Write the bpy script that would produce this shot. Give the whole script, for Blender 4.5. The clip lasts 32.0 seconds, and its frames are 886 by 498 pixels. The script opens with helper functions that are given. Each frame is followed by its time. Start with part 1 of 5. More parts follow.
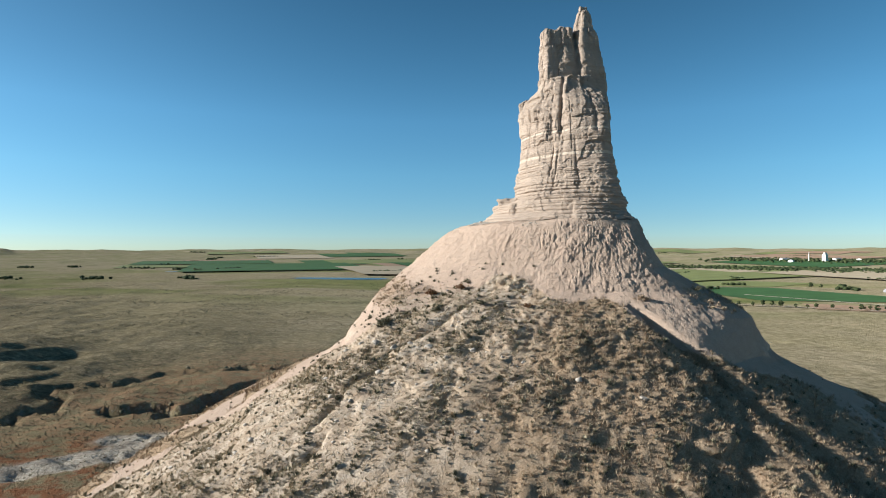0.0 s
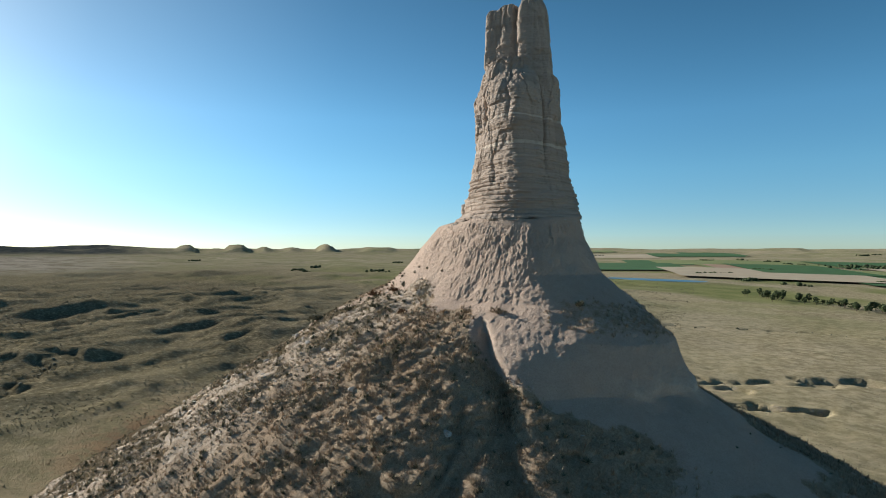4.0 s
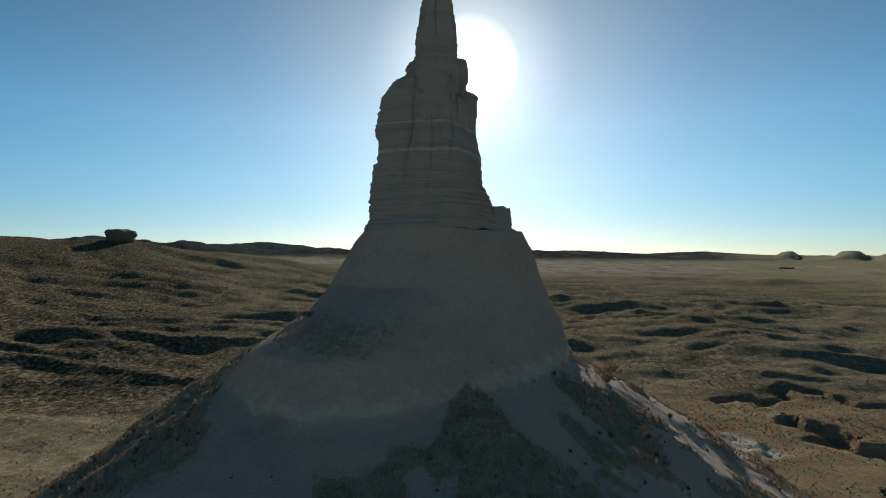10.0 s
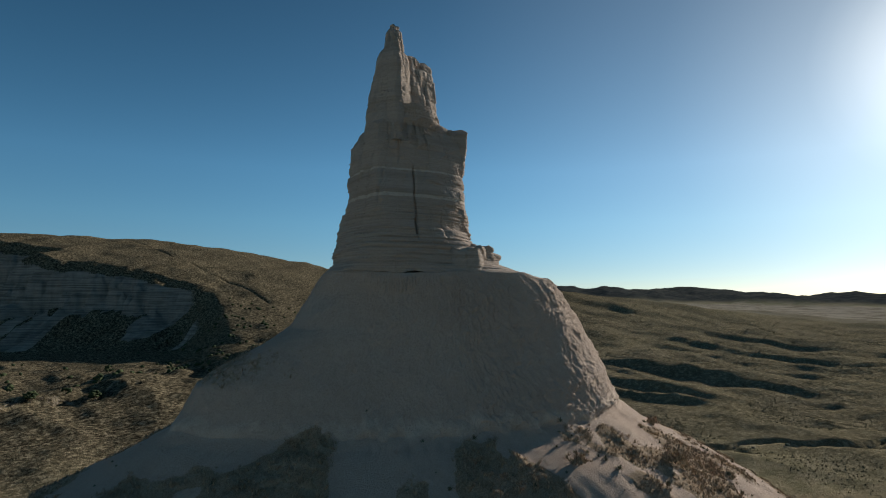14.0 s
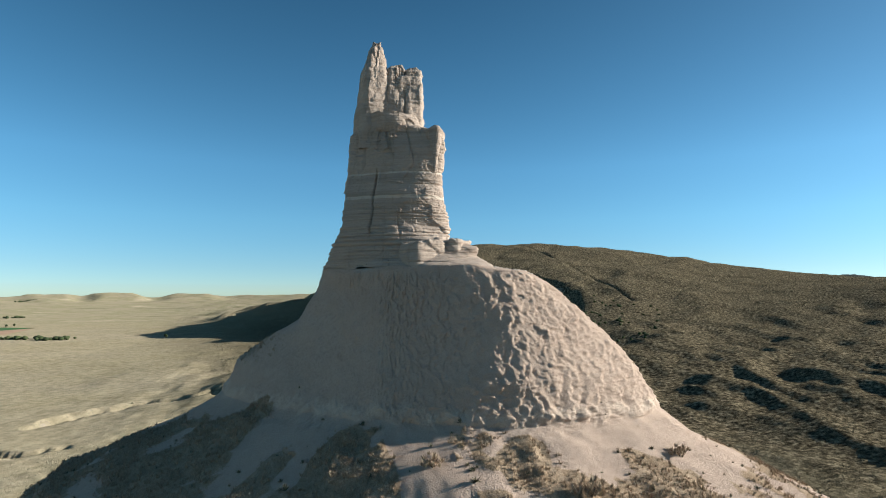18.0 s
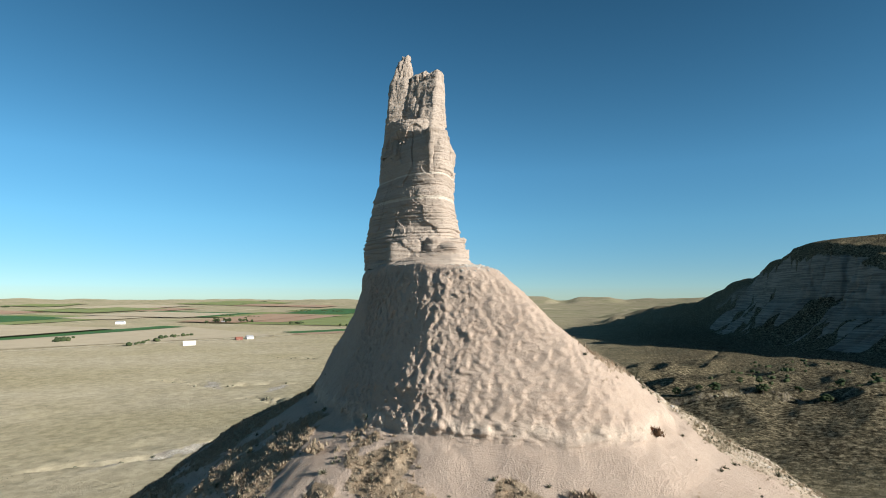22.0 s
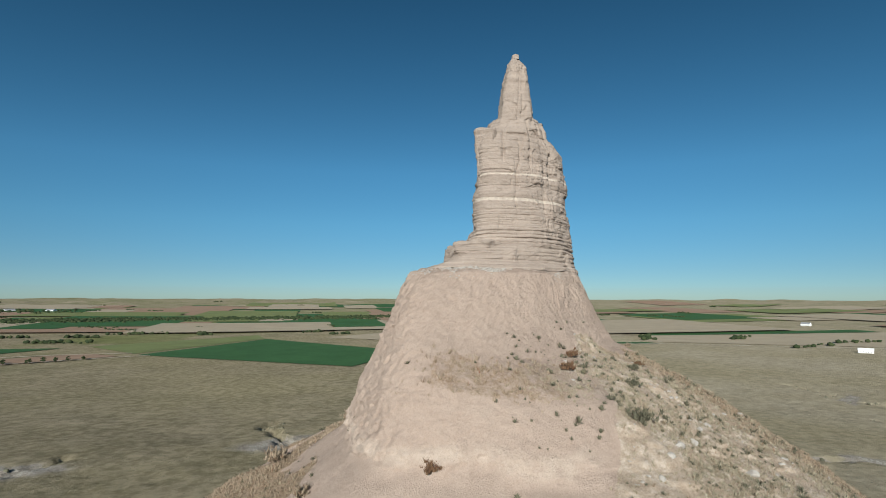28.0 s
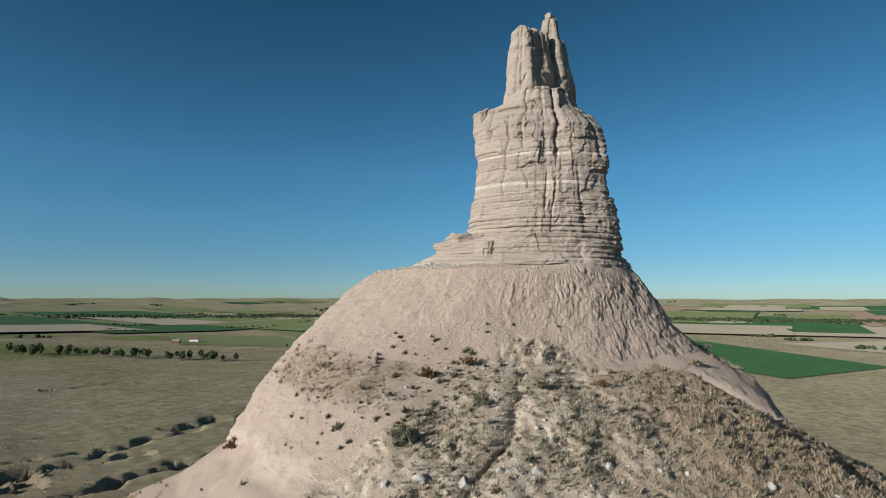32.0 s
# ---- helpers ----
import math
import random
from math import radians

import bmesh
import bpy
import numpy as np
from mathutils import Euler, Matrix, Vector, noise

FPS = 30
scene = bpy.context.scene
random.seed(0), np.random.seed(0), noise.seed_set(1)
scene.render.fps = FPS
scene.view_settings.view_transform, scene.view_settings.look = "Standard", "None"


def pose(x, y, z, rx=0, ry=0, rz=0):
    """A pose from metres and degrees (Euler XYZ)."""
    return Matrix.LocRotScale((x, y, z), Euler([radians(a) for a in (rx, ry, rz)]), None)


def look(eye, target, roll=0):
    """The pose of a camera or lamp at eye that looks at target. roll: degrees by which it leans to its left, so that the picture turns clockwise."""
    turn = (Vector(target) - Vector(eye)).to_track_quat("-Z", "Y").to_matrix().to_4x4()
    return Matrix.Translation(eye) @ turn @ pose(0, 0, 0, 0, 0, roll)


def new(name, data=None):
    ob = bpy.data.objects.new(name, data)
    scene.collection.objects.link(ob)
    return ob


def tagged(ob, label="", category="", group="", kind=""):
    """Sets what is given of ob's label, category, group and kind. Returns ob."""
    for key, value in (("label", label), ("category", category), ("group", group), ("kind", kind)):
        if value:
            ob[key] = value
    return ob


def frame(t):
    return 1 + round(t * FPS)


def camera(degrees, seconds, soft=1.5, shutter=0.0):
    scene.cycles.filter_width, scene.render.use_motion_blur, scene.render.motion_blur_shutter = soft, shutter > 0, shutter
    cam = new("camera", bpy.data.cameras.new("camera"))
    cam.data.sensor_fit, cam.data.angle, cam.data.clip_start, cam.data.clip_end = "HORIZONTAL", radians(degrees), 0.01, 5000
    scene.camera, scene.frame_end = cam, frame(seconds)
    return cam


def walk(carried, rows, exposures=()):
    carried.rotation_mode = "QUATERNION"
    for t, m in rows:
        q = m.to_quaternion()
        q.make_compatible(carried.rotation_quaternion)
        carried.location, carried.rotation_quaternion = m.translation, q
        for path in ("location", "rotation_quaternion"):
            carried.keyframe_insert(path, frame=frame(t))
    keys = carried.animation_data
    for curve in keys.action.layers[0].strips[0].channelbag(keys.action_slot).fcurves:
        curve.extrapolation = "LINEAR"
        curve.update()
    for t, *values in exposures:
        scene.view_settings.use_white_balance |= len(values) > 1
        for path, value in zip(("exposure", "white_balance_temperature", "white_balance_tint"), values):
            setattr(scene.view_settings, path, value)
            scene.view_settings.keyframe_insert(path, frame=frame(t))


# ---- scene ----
# the orbit round the butte: seconds, x, y, z, yaw, pitch, roll
cam = camera(76.66, 32.0, soft=1.0)
ROWS = [
    (0, 0, 0, 64.864, -0, -0.038, 0.145),
    (0.5, 8.05, 0.398, 64.947, 4.654, -0.084, 0.203),
    (1, 16.027, 1.416, 64.861, 8.932, -0.064, 0.225),
    (1.5, 23.798, 2.993, 64.811, 12.968, -0.06, 0.212),
    (2, 31.361, 5.015, 64.918, 16.945, -0.102, 0.207),
    (2.5, 38.747, 7.63, 64.989, 20.991, -0.109, 0.229),
    (3, 45.939, 10.791, 65.157, 25.039, -0.096, 0.183),
    (3.5, 52.927, 14.399, 65.276, 29.14, -0.071, 0.097),
    (5.5, 77.489, 34.341, 65.725, 47.228, -0.104, -0.024),
    (6, 82.744, 40.474, 65.796, 51.768, -0.121, -0.055),
    (6.5, 87.445, 47.133, 65.849, 56.27, -0.138, -0.082),
    (7, 91.562, 54.082, 65.96, 60.84, -0.17, -0.08),
    (7.5, 95.097, 61.128, 65.976, 65.852, -0.156, -0.103),
    (8, 97.933, 68.228, 65.963, 70.934, -0.142, -0.123),
    (8.5, 100.353, 75.464, 65.923, 75.871, -0.129, -0.143),
    (9, 101.93, 82.961, 65.917, 80.812, -0.102, -0.119),
    (9.5, 102.794, 90.587, 65.965, 85.772, -0.067, -0.119),
    (10, 102.933, 98.352, 65.998, 90.799, 0.563, -0.111),
    (10.5, 102.194, 106.146, 66.036, 95.878, 1.788, -0.092),
    (11, 101.093, 113.952, 66.094, 101.02, 3.028, -0.095),
    (11.5, 99.048, 121.523, 65.984, 106.208, 4.265, -0.13),
    (12, 96.148, 128.993, 65.955, 111.464, 5.015, -0.177),
    (12.5, 92.462, 136.195, 65.94, 116.741, 5.039, -0.227),
    (13, 88.007, 143.078, 65.9, 122.039, 5.063, -0.235),
    (13.5, 83.17, 149.601, 65.958, 127.328, 5.066, -0.225),
    (14, 77.815, 155.531, 65.994, 132.596, 5.057, -0.19),
    (14.5, 72.17, 160.952, 65.941, 137.84, 5.048, -0.167),
    (15, 66.114, 165.952, 65.85, 143.017, 5.036, -0.187),
    (15.5, 59.761, 170.494, 65.714, 148.111, 5.087, -0.218),
    (17.5, 32.538, 182.974, 65.727, 167.54, 4.617, 0),
    (18, 25.019, 184.197, 65.512, 172.472, 4.758, 0.074),
    (18.5, 17.543, 184.607, 65.283, 177.368, 4.895, 0.092),
    (19, 10.082, 184.288, 65.133, 182.28, 4.987, 0.108),
    (19.5, 2.664, 183.258, 65.042, 187.187, 5.042, 0.139),
    (20, -4.655, 181.578, 65.119, 192.145, 5.04, 0.089),
    (20.5, -11.683, 179.336, 65.149, 197.187, 5.046, 0.073),
    (21, -18.259, 176.835, 65.121, 202.224, 5.076, -0),
    (21.5, -24.519, 173.947, 65.048, 207.266, 5.087, -0.05),
    (22, -30.543, 170.779, 64.956, 212.276, 5.113, -0.072),
    (22.5, -36.346, 166.952, 64.942, 217.276, 5.133, -0.076),
    (23, -41.838, 162.635, 64.915, 222.309, 5.151, -0.085),
    (23.5, -46.973, 157.798, 64.912, 227.376, 5.166, -0.046),
    (24, -51.592, 152.407, 64.999, 232.457, 5.151, -0.015),
    (24.5, -55.612, 146.42, 65.125, 237.574, 5.145, 0.011),
    (26.5, -67.489, 119.416, 65.455, 259.698, 4.952, -0.114),
    (27, -68.29, 112.081, 65.518, 265.515, 4.974, -0.093),
    (27.5, -68.366, 104.596, 65.517, 271.262, 5.024, -0.114),
    (28, -67.844, 97.067, 65.421, 276.969, 5.068, -0.118),
    (28.5, -66.423, 89.569, 65.313, 282.582, 5.094, -0.166),
    (29, -64.138, 82.141, 65.231, 288.161, 5.085, -0.169),
    (29.5, -61.015, 74.951, 65.216, 293.748, 5.095, -0.161),
    (30, -57.272, 68.027, 65.202, 299.298, 5.064, -0.154),
    (30.5, -52.942, 61.519, 65.116, 304.856, 5.061, -0.159),
    (31, -48.013, 55.436, 65.142, 310.433, 5.053, -0.16),
    (31.5, -42.439, 49.772, 65.272, 316.039, 5.025, -0.132),
    (32, -36.292, 44.69, 65.292, 321.636, 5.014, -0.094),
]
EXPOSURES = ((0, 0.9, 6600, 6), (3, 0.95, 6650, 6), (6, 0.4, 6750, 6), (9, 0.12, 6800, 6), (10.2, 0.3, 6800, 6), (11.5, 0.1, 6800, 8), (13, -0.05, 6800, 8), (14, 0.25, 6800, 8), (15, 0.7, 6750, 8), (18, 1.05, 6650, 6), (20, 1.0, 6600, 5), (24, 0.4, 6400, 4), (28, 0.0, 6200, 4), (32, 0.2, 6250, 4))
walk(cam, [(t, pose(x, y, z, 90 + pitch, roll, yaw)) for t, x, y, z, yaw, pitch, roll in ROWS], EXPOSURES)

# ---------------------------------------------------------------- numbers and noise
CX, CY = 22.0, 97.0            # the axis of the spire in plan
EYE = 65.5
TAU = 2 * math.pi


def hash3(ix, iy, iz, seed):
    h = (ix.astype(np.int64) * 374761393 + iy.astype(np.int64) * 668265263 + iz.astype(np.int64) * 2147483647 + seed * 974711) & 0xFFFFFFFF
    h = ((h ^ (h >> 13)) * 1274126177) & 0xFFFFFFFF
    h = h ^ (h >> 16)
    return (h & 0xFFFFFF) / float(0x7FFFFF) - 1.0


def vnoise(x, y, z=0.0, seed=0):
    """Smooth value noise in -1..1 on arrays."""
    x, y, z = np.broadcast_arrays(np.asarray(x, float), np.asarray(y, float), np.asarray(z, float))
    ix, iy, iz = np.floor(x), np.floor(y), np.floor(z)
    fx, fy, fz = x - ix, y - iy, z - iz
    fx, fy, fz = (f * f * (3 - 2 * f) for f in (fx, fy, fz))
    out = 0
    for a in (0, 1):
        for b in (0, 1):
            for c in (0, 1):
                w = (fx if a else 1 - fx) * (fy if b else 1 - fy) * (fz if c else 1 - fz)
                out = out + w * hash3(ix + a, iy + b, iz + c, seed)
    return out


def fbm(x, y, z=0.0, octaves=4, seed=0, gain=0.5):
    out, amp = 0, 1.0
    for k in range(octaves):
        out = out + amp * vnoise(np.asarray(x) * 2 ** k + 17.3 * k, np.asarray(y) * 2 ** k - 9.1 * k, np.asarray(z) * 2 ** k, seed + k)
        amp *= gain
    return out


def smooth(a, b, x):
    t = np.clip((np.asarray(x, float) - a) / (b - a), 0, 1)
    return t * t * (3 - 2 * t)


def mesh_from(name, verts, quads, smooth_faces=True):
    """A mesh from numpy arrays of places and quads."""
    me = bpy.data.meshes.new(name)
    verts, quads = np.asarray(verts, np.float32), np.asarray(quads, np.int32)
    k = quads.shape[1]
    me.vertices.add(len(verts))
    me.vertices.foreach_set("co", verts.ravel())
    me.loops.add(quads.size)
    me.loops.foreach_set("vertex_index", quads.ravel())
    me.polygons.add(len(quads))
    me.polygons.foreach_set("loop_start", np.arange(0, quads.size, k, dtype=np.int32))
    me.update(calc_edges=True)
    if smooth_faces:
        me.polygons.foreach_set("use_smooth", np.ones(len(quads), bool))
    me.validate()
    return me


def attribute(me, name, values):
    at = me.attributes.new(name, "FLOAT", "POINT")
    at.data.foreach_set("value", np.asarray(values, np.float32).ravel())


def grid_quads(rows, cols, wrap):
    """Quads of a grid of rows x cols places; wrap joins the last column to the first."""
    r, c = np.meshgrid(np.arange(rows - 1), np.arange(cols if wrap else cols - 1), indexing="ij")
    d = (c + 1) % cols
    return np.stack([r * cols + c, r * cols + d, (r + 1) * cols + d, (r + 1) * cols + c], -1).reshape(-1, 4)


def thing(name, label, category, group="", kind="", place=(0, 0, 0)):
    ob = new(name)
    ob.location = place
    ob.empty_display_size = 0.5
    return tagged(ob, label, category, group, kind)


def part(name, data, material, parent=None, label=""):
    """One mesh object under a thing or a part; data: a mesh or a bmesh."""
    if isinstance(data, bmesh.types.BMesh):
        me = bpy.data.meshes.new(name)
        data.to_mesh(me)
        data.free()
        data = me
    if material is not None:
        data.materials.clear()
        data.materials.append(material)
    ob = new(name, data)
    if parent is not None:
        ob.parent = parent
    return tagged(ob, label)


# ---------------------------------------------------------------- the lie of the land
# dry gullies: half width, depth, then places in plan
GULLIES = (
    (2.6, 2.4, ((-172, 235), (-193, 284), (-173, 294), (-164, 335), (-117, 345), (-59, 372), (20, 400))),
    (4.5, 4.5, ((-128, 238), (-108, 280), (-98, 318), (-42, 349), (30, 372))),
    (5.2, 5.1, ((-150, 252), (-105, 264), (-51, 287), (-18, 320), (11, 334), (60, 350))),
    (3.4, 3.0, ((-40, 330), (-24, 345), (29, 407), (92, 448), (175, 470), (333, 552))),
    (3.0, 2.1, ((-90, 620), (-30, 638), (56, 675), (150, 690))),
    (3.8, 2.7, ((600, -190), (540, -215), (499, -190), (473, -238), (425, -266))),
    (4.5, 3.9, ((391, -179), (332, -163), (309, -185), (266, -187), (236, -139), (195, -150))),
    (4.5, 2.4, ((680, -430), (621, -460), (503, -490), (440, -520))),
    (3.8, 1.8, ((300, 30), (275, 5), (261, -26), (257, -87), (236, -139))),
    (6.8, 4.8, ((236, -225), (195, -277), (144, -272), (75, -225), (20, -240), (-60, -262))),
    (3.0, 2.7, ((120, -90), (83, -117), (60, -116), (30, -140))),
    (3.0, 2.4, ((-330, 180), (-250, 130), (-200, 60), (-190, -20))),
    (3.8, 3.0, ((330, 270), (285, 240), (255, 215), (235, 190))),
    (2.6, 2.1, ((120, 430), (160, 395), (190, 345), (215, 330))),
)
# bare pale washes: place, reach along and across, turn in degrees
WASHES = ((268, 220, 42, 20, -60), (180, 358, 44, 15, -65), (-126, 190, 26, 10, 40), (-118, 214, 14, 8, 20), (265, -40, 60, 5, 85), (505, -215, 40, 7, -30), (262, -90, 16, 7, 40),
          (420, -230, 30, 6, -60), (-60, 275, 30, 6, 30))


# far table hills: bearing, half width in degrees, height
MESAS = ((45.6, 0.85, 52), (54.2, 1.0, 44), (58.6, 0.8, 38), (40.3, 2.0, 22), (49.0, 0.7, 18), (51.6, 0.7, 22), (197, 3.0, 26), (203, 2.6, 32), (208, 2.2, 22))
# ponds: place, reach along and across, turn in degrees, level
PONDS = ((-265, 1408, 135, 38, -12, -9.5), (-795, 1752, 78, 20, -8, -4.5))


def pond_reach(x, y, px, py, a, b, turn):
    c, s = math.cos(radians(turn)), math.sin(radians(turn))
    p, q = (x - px) * c + (y - py) * s, -(x - px) * s + (y - py) * c
    return np.hypot(p / a, q / b) + 0.18 * fbm(x / 45, y / 45, px, 3, seed=331)


def near_line(x, y, line):
    """Distance of each place to a broken line."""
    best = np.full(np.shape(x), 1e9)
    for (ax, ay), (bx, by) in zip(line[:-1], line[1:]):
        dx, dy = bx - ax, by - ay
        t = np.clip(((x - ax) * dx + (y - ay) * dy) / (dx * dx + dy * dy), 0, 1)
        best = np.minimum(best, np.hypot(x - ax - t * dx, y - ay - t * dy))
    return best


def washes(x, y):
    out = 0
    wob = 6 * fbm(x / 9, y / 9, 5.0, 3, seed=301)
    for wx, wy, a, b, turn in WASHES:
        c, s = math.cos(radians(turn)), math.sin(radians(turn))
        p, q = (x - wx) * c + (y - wy) * s, -(x - wx) * s + (y - wy) * c
        out = np.maximum(out, smooth(1.25, 0.7, np.hypot(p / a, (q + 0.6 * wob) / b)))
    return out


def gully_cut(x, y):
    """Depth of the gullies, with a steep bank."""
    wx = x + 9 * fbm(x / 20, y / 20, 1.0, 4, seed=305)
    wy = y + 9 * fbm(x / 20, y / 20, 6.0, 4, seed=309)
    cut = 0
    for half, depth, line in GULLIES:
        dist = near_line(wx, wy, line)
        cut = np.maximum(cut, depth * smooth(half * 1.35, half * 0.75, dist))
    return cut


# the cliff's upper edge on the hill to the south
EDGE = ((-330, -600), (-268, -640), (-240, -680), (-205, -755), (-120, -850), (-98, -905), (-150, -985), (-60, -1080), (20, -1230), (60, -1420), (60, -1640))


def cliff(x, y):
    """How much of the cliff there is at a place, and how far behind its edge the place lies."""
    best, side = np.full(np.shape(x), 1e9), np.zeros(np.shape(x))
    for (ax, ay), (bx, by) in zip(EDGE[:-1], EDGE[1:]):
        dx, dy = bx - ax, by - ay
        t = np.clip(((x - ax) * dx + (y - ay) * dy) / (dx * dx + dy * dy), 0, 1)
        px, py = x - ax - t * dx, y - ay - t * dy
        dist = np.hypot(px, py)
        nearer = dist < best
        best = np.where(nearer, dist, best)
        side = np.where(nearer, np.sign(px * dy - py * dx), side)
    behind = best * side + 9 * np.abs(fbm(x / 30, y / 30, 2.0, 3, seed=49)) + 2.5 * fbm(x / 8, y / 8, 4.0, 2, seed=50) - 5
    reach = smooth(-300, -235, x - 0.35 * (y + 640)) * smooth(-1640, -1350, y)
    return reach, behind


def land(x, y):
    """Height of the ground: a valley plain, rolling hills to the west, a high hill with a cliff to the south."""
    x, y = np.asarray(x, float), np.asarray(y, float)
    u, v = x - CX, y - CY
    d = np.hypot(u, v) + 1e-6
    az = np.degrees(np.arctan2(-u, v)) % 360
    plain = -12 - 0.036 * np.clip(u, -300, 450) - 0.008 * np.clip(v, -200, 900)
    far = np.clip((d - 1200) / 3650, 0, 1.2) ** 1.6
    z = plain * (1 - np.clip(far, 0, 1)) + (EYE - 4.5) * far
    # rolling sage hills
    west = smooth(20, 60, az) * (1 - smooth(185, 215, az))
    hills = west * smooth(120, 420, d) * (1 - 0.75 * smooth(900, 2600, d)) * (1 - 0.75 * smooth(122, 142, az) * smooth(480, 760, d))
    n1 = fbm(x / 130, y / 300, 0.3, 3, seed=11)
    n2 = 1 - np.clip(np.abs(fbm(x / 85 + 0.7 * n1, y / 190, 1.7, 3, seed=23)), 0, 1)
    n3 = 1 - np.clip(np.abs(fbm(x / 34 + 0.5 * n1, y / 70, 4.7, 3, seed=25)), 0, 1)
    z = z + hills * (10 * np.abs(n1) + 6 * n1 - 8 + 9.0 * n2 ** 2 + (3.6 * n3 ** 2 + 1.3 * fbm(x / 15, y / 24, 3.1, 3, seed=27)) * (1 - 0.8 * smooth(700, 1200, d))) + hills * 6 * smooth(60, 120, az)
    # gentle unevenness everywhere
    east = 1 - 0.85 * smooth(500, 800, d) * (1 - west)
    z = z + smooth(60, 200, d) * (1.1 * east * fbm(x / 60, y / 60, 2.2, 4, seed=5) + 0.35 * fbm(x / 9, y / 9, 0, 2, seed=8) * (1 - smooth(300, 700, d)))
    # the high hill to the south and the ridge that falls from it to the south-west
    wob = 5 * fbm(x / 120, y / 120, 4.4, 3, seed=31)
    f = smooth(199, 173, az + 0.6 * wob) * np.interp(az, [95, 110, 122, 134, 143, 152, 160, 185], [0, 0.25, 0.44, 0.53, 0.67, 0.88, 1.0, 1.0])
    rise = np.interp(d + 6 * wob, [290, 430, 530, 640, 810, 1000, 1130, 1280, 1500, 1800, 2600], [0, 0.05, 0.11, 0.2, 0.46, 0.7, 0.83, 1.0, 1.02, 0.9, 0.25])
    top = 190 * f * rise
    gul = np.abs(fbm((x - y) / 95, (x + y) / 330, 7.7, 3, seed=41))
    hill = np.maximum(z, z * (1 - f * rise) + top) + f * rise * (20 * gul - 7) * (1 - 0.75 * smooth(750, 1050, d)) + 2.5 * f * smooth(400, 700, d) * fbm(x / 45, y / 60, 3.3, 3, seed=43)
    # the pale layered cliff on its north-east side: a scree slope, then beds in steps, with spurs
    cl, cw = cliff(x, y)
    cut = 0.42 * smooth(-125, -14, cw) ** 1.15
    for off, tall, wide in ((-11, 0.12, 4), (-6, 0.1, 3), (-1, 0.11, 3), (3, 0.07, 3), (9, 0.08, 5), (24, 0.1, 26)):
        cut = cut + tall * smooth(-wide / 2, wide / 2, cw - off - 1.5 * fbm(x / 9, y / 9, off, 2, seed=53))
    cut = np.clip(cut, 0, 1)
    spur = np.abs(fbm((0.84 * y - 0.54 * x) / 22, cw / 160, 1.0, 3, seed=55))
    cut = np.clip(cut + 0.12 * (0.4 - spur) * smooth(-120, -60, cw) * smooth(0, -14, cw), 0, 1)
    z = hill * (1 - cl) + cl * (z + (hill - z) * cut)
    close = d < 900
    if np.any(close):
        z = z - np.where(close, gully_cut(x, y), 0)
        w = washes(x, y)
        z = z + w * (0.9 * fbm(x / 5, y / 5, 3.0, 3, seed=311) - 0.5)
    z = z + 15 * np.exp(-((x + 869) / 150) ** 2 - ((y + 478) / 110) ** 2)
    # table hills and bluffs on the horizon
    band = smooth(3300, 4100, d)
    bl = np.interp(az, [58, 64, 80, 100, 120, 140, 150], [0, 30, 50, 72, 104, 112, 0])
    cut = 0.75 + 0.45 * fbm(az / 4.0, d / 900, 0.0, 4, seed=61)
    z = z + band * bl * np.clip(cut, 0.15, 1.2) * (az < 150)
    for at, half, tall in MESAS:
        z = z + 0.8 * tall * smooth(3900, 4150, d) * smooth(half, half * 0.45, np.abs(az - at) + 0.25 * fbm(az * 2, d / 300, at, 3, seed=63))
    z = z + band * 6 * fbm(az / 2.5, d / 400, 3.0, 4, seed=67)
    for px, py, a, b, turn, level in PONDS:
        m = smooth(1.5, 1.02, pond_reach(x, y, px, py, a, b, turn))
        z = z * (1 - m) + (level - 0.8) * m
    return z


def ground_grid():
    r = np.concatenate([np.exp(np.linspace(math.log(26), math.log(800), RINGS, endpoint=False)), np.exp(np.linspace(math.log(800), math.log(4850), 130))])
    a = np.linspace(0, TAU, SECTORS, endpoint=False)
    rr, aa = np.meshgrid(r, a, indexing="ij")
    return CX + rr * np.cos(aa), CY + rr * np.sin(aa)

# ---------------------------------------------------------------- sky and sun
SUN_AZ, SUN_EL = 88.2, 18.5    # degrees: from +y towards -x, and up
to_sun = Vector((-math.sin(radians(SUN_AZ)) * math.cos(radians(SUN_EL)), math.cos(radians(SUN_AZ)) * math.cos(radians(SUN_EL)), math.sin(radians(SUN_EL))))
world = bpy.data.worlds.new("world")
scene.world = world
world.use_nodes = True
wn = world.node_tree.nodes
sky = wn.new("ShaderNodeTexSky")
sky.sky_type, sky.sun_disc = "NISHITA", False
sky.sun_elevation, sky.sun_rotation = radians(SUN_EL), radians(-SUN_AZ)
sky.air_density, sky.dust_density, sky.ozone_density, sky.altitude = 0.55, 0.3, 1.2, 1200
tone = wn.new("ShaderNodeHueSaturation")
tone.inputs["Saturation"].default_value = 1.2
tone.inputs["Hue"].default_value = 0.49
clear = wn.new("ShaderNodeVectorMath")
clear.operation = "MULTIPLY"
clear.inputs[1].default_value = (0.96, 1.06, 1.0)
world.node_tree.links.new(sky.outputs["Color"], clear.inputs[0])
world.node_tree.links.new(clear.outputs["Vector"], tone.inputs["Color"])
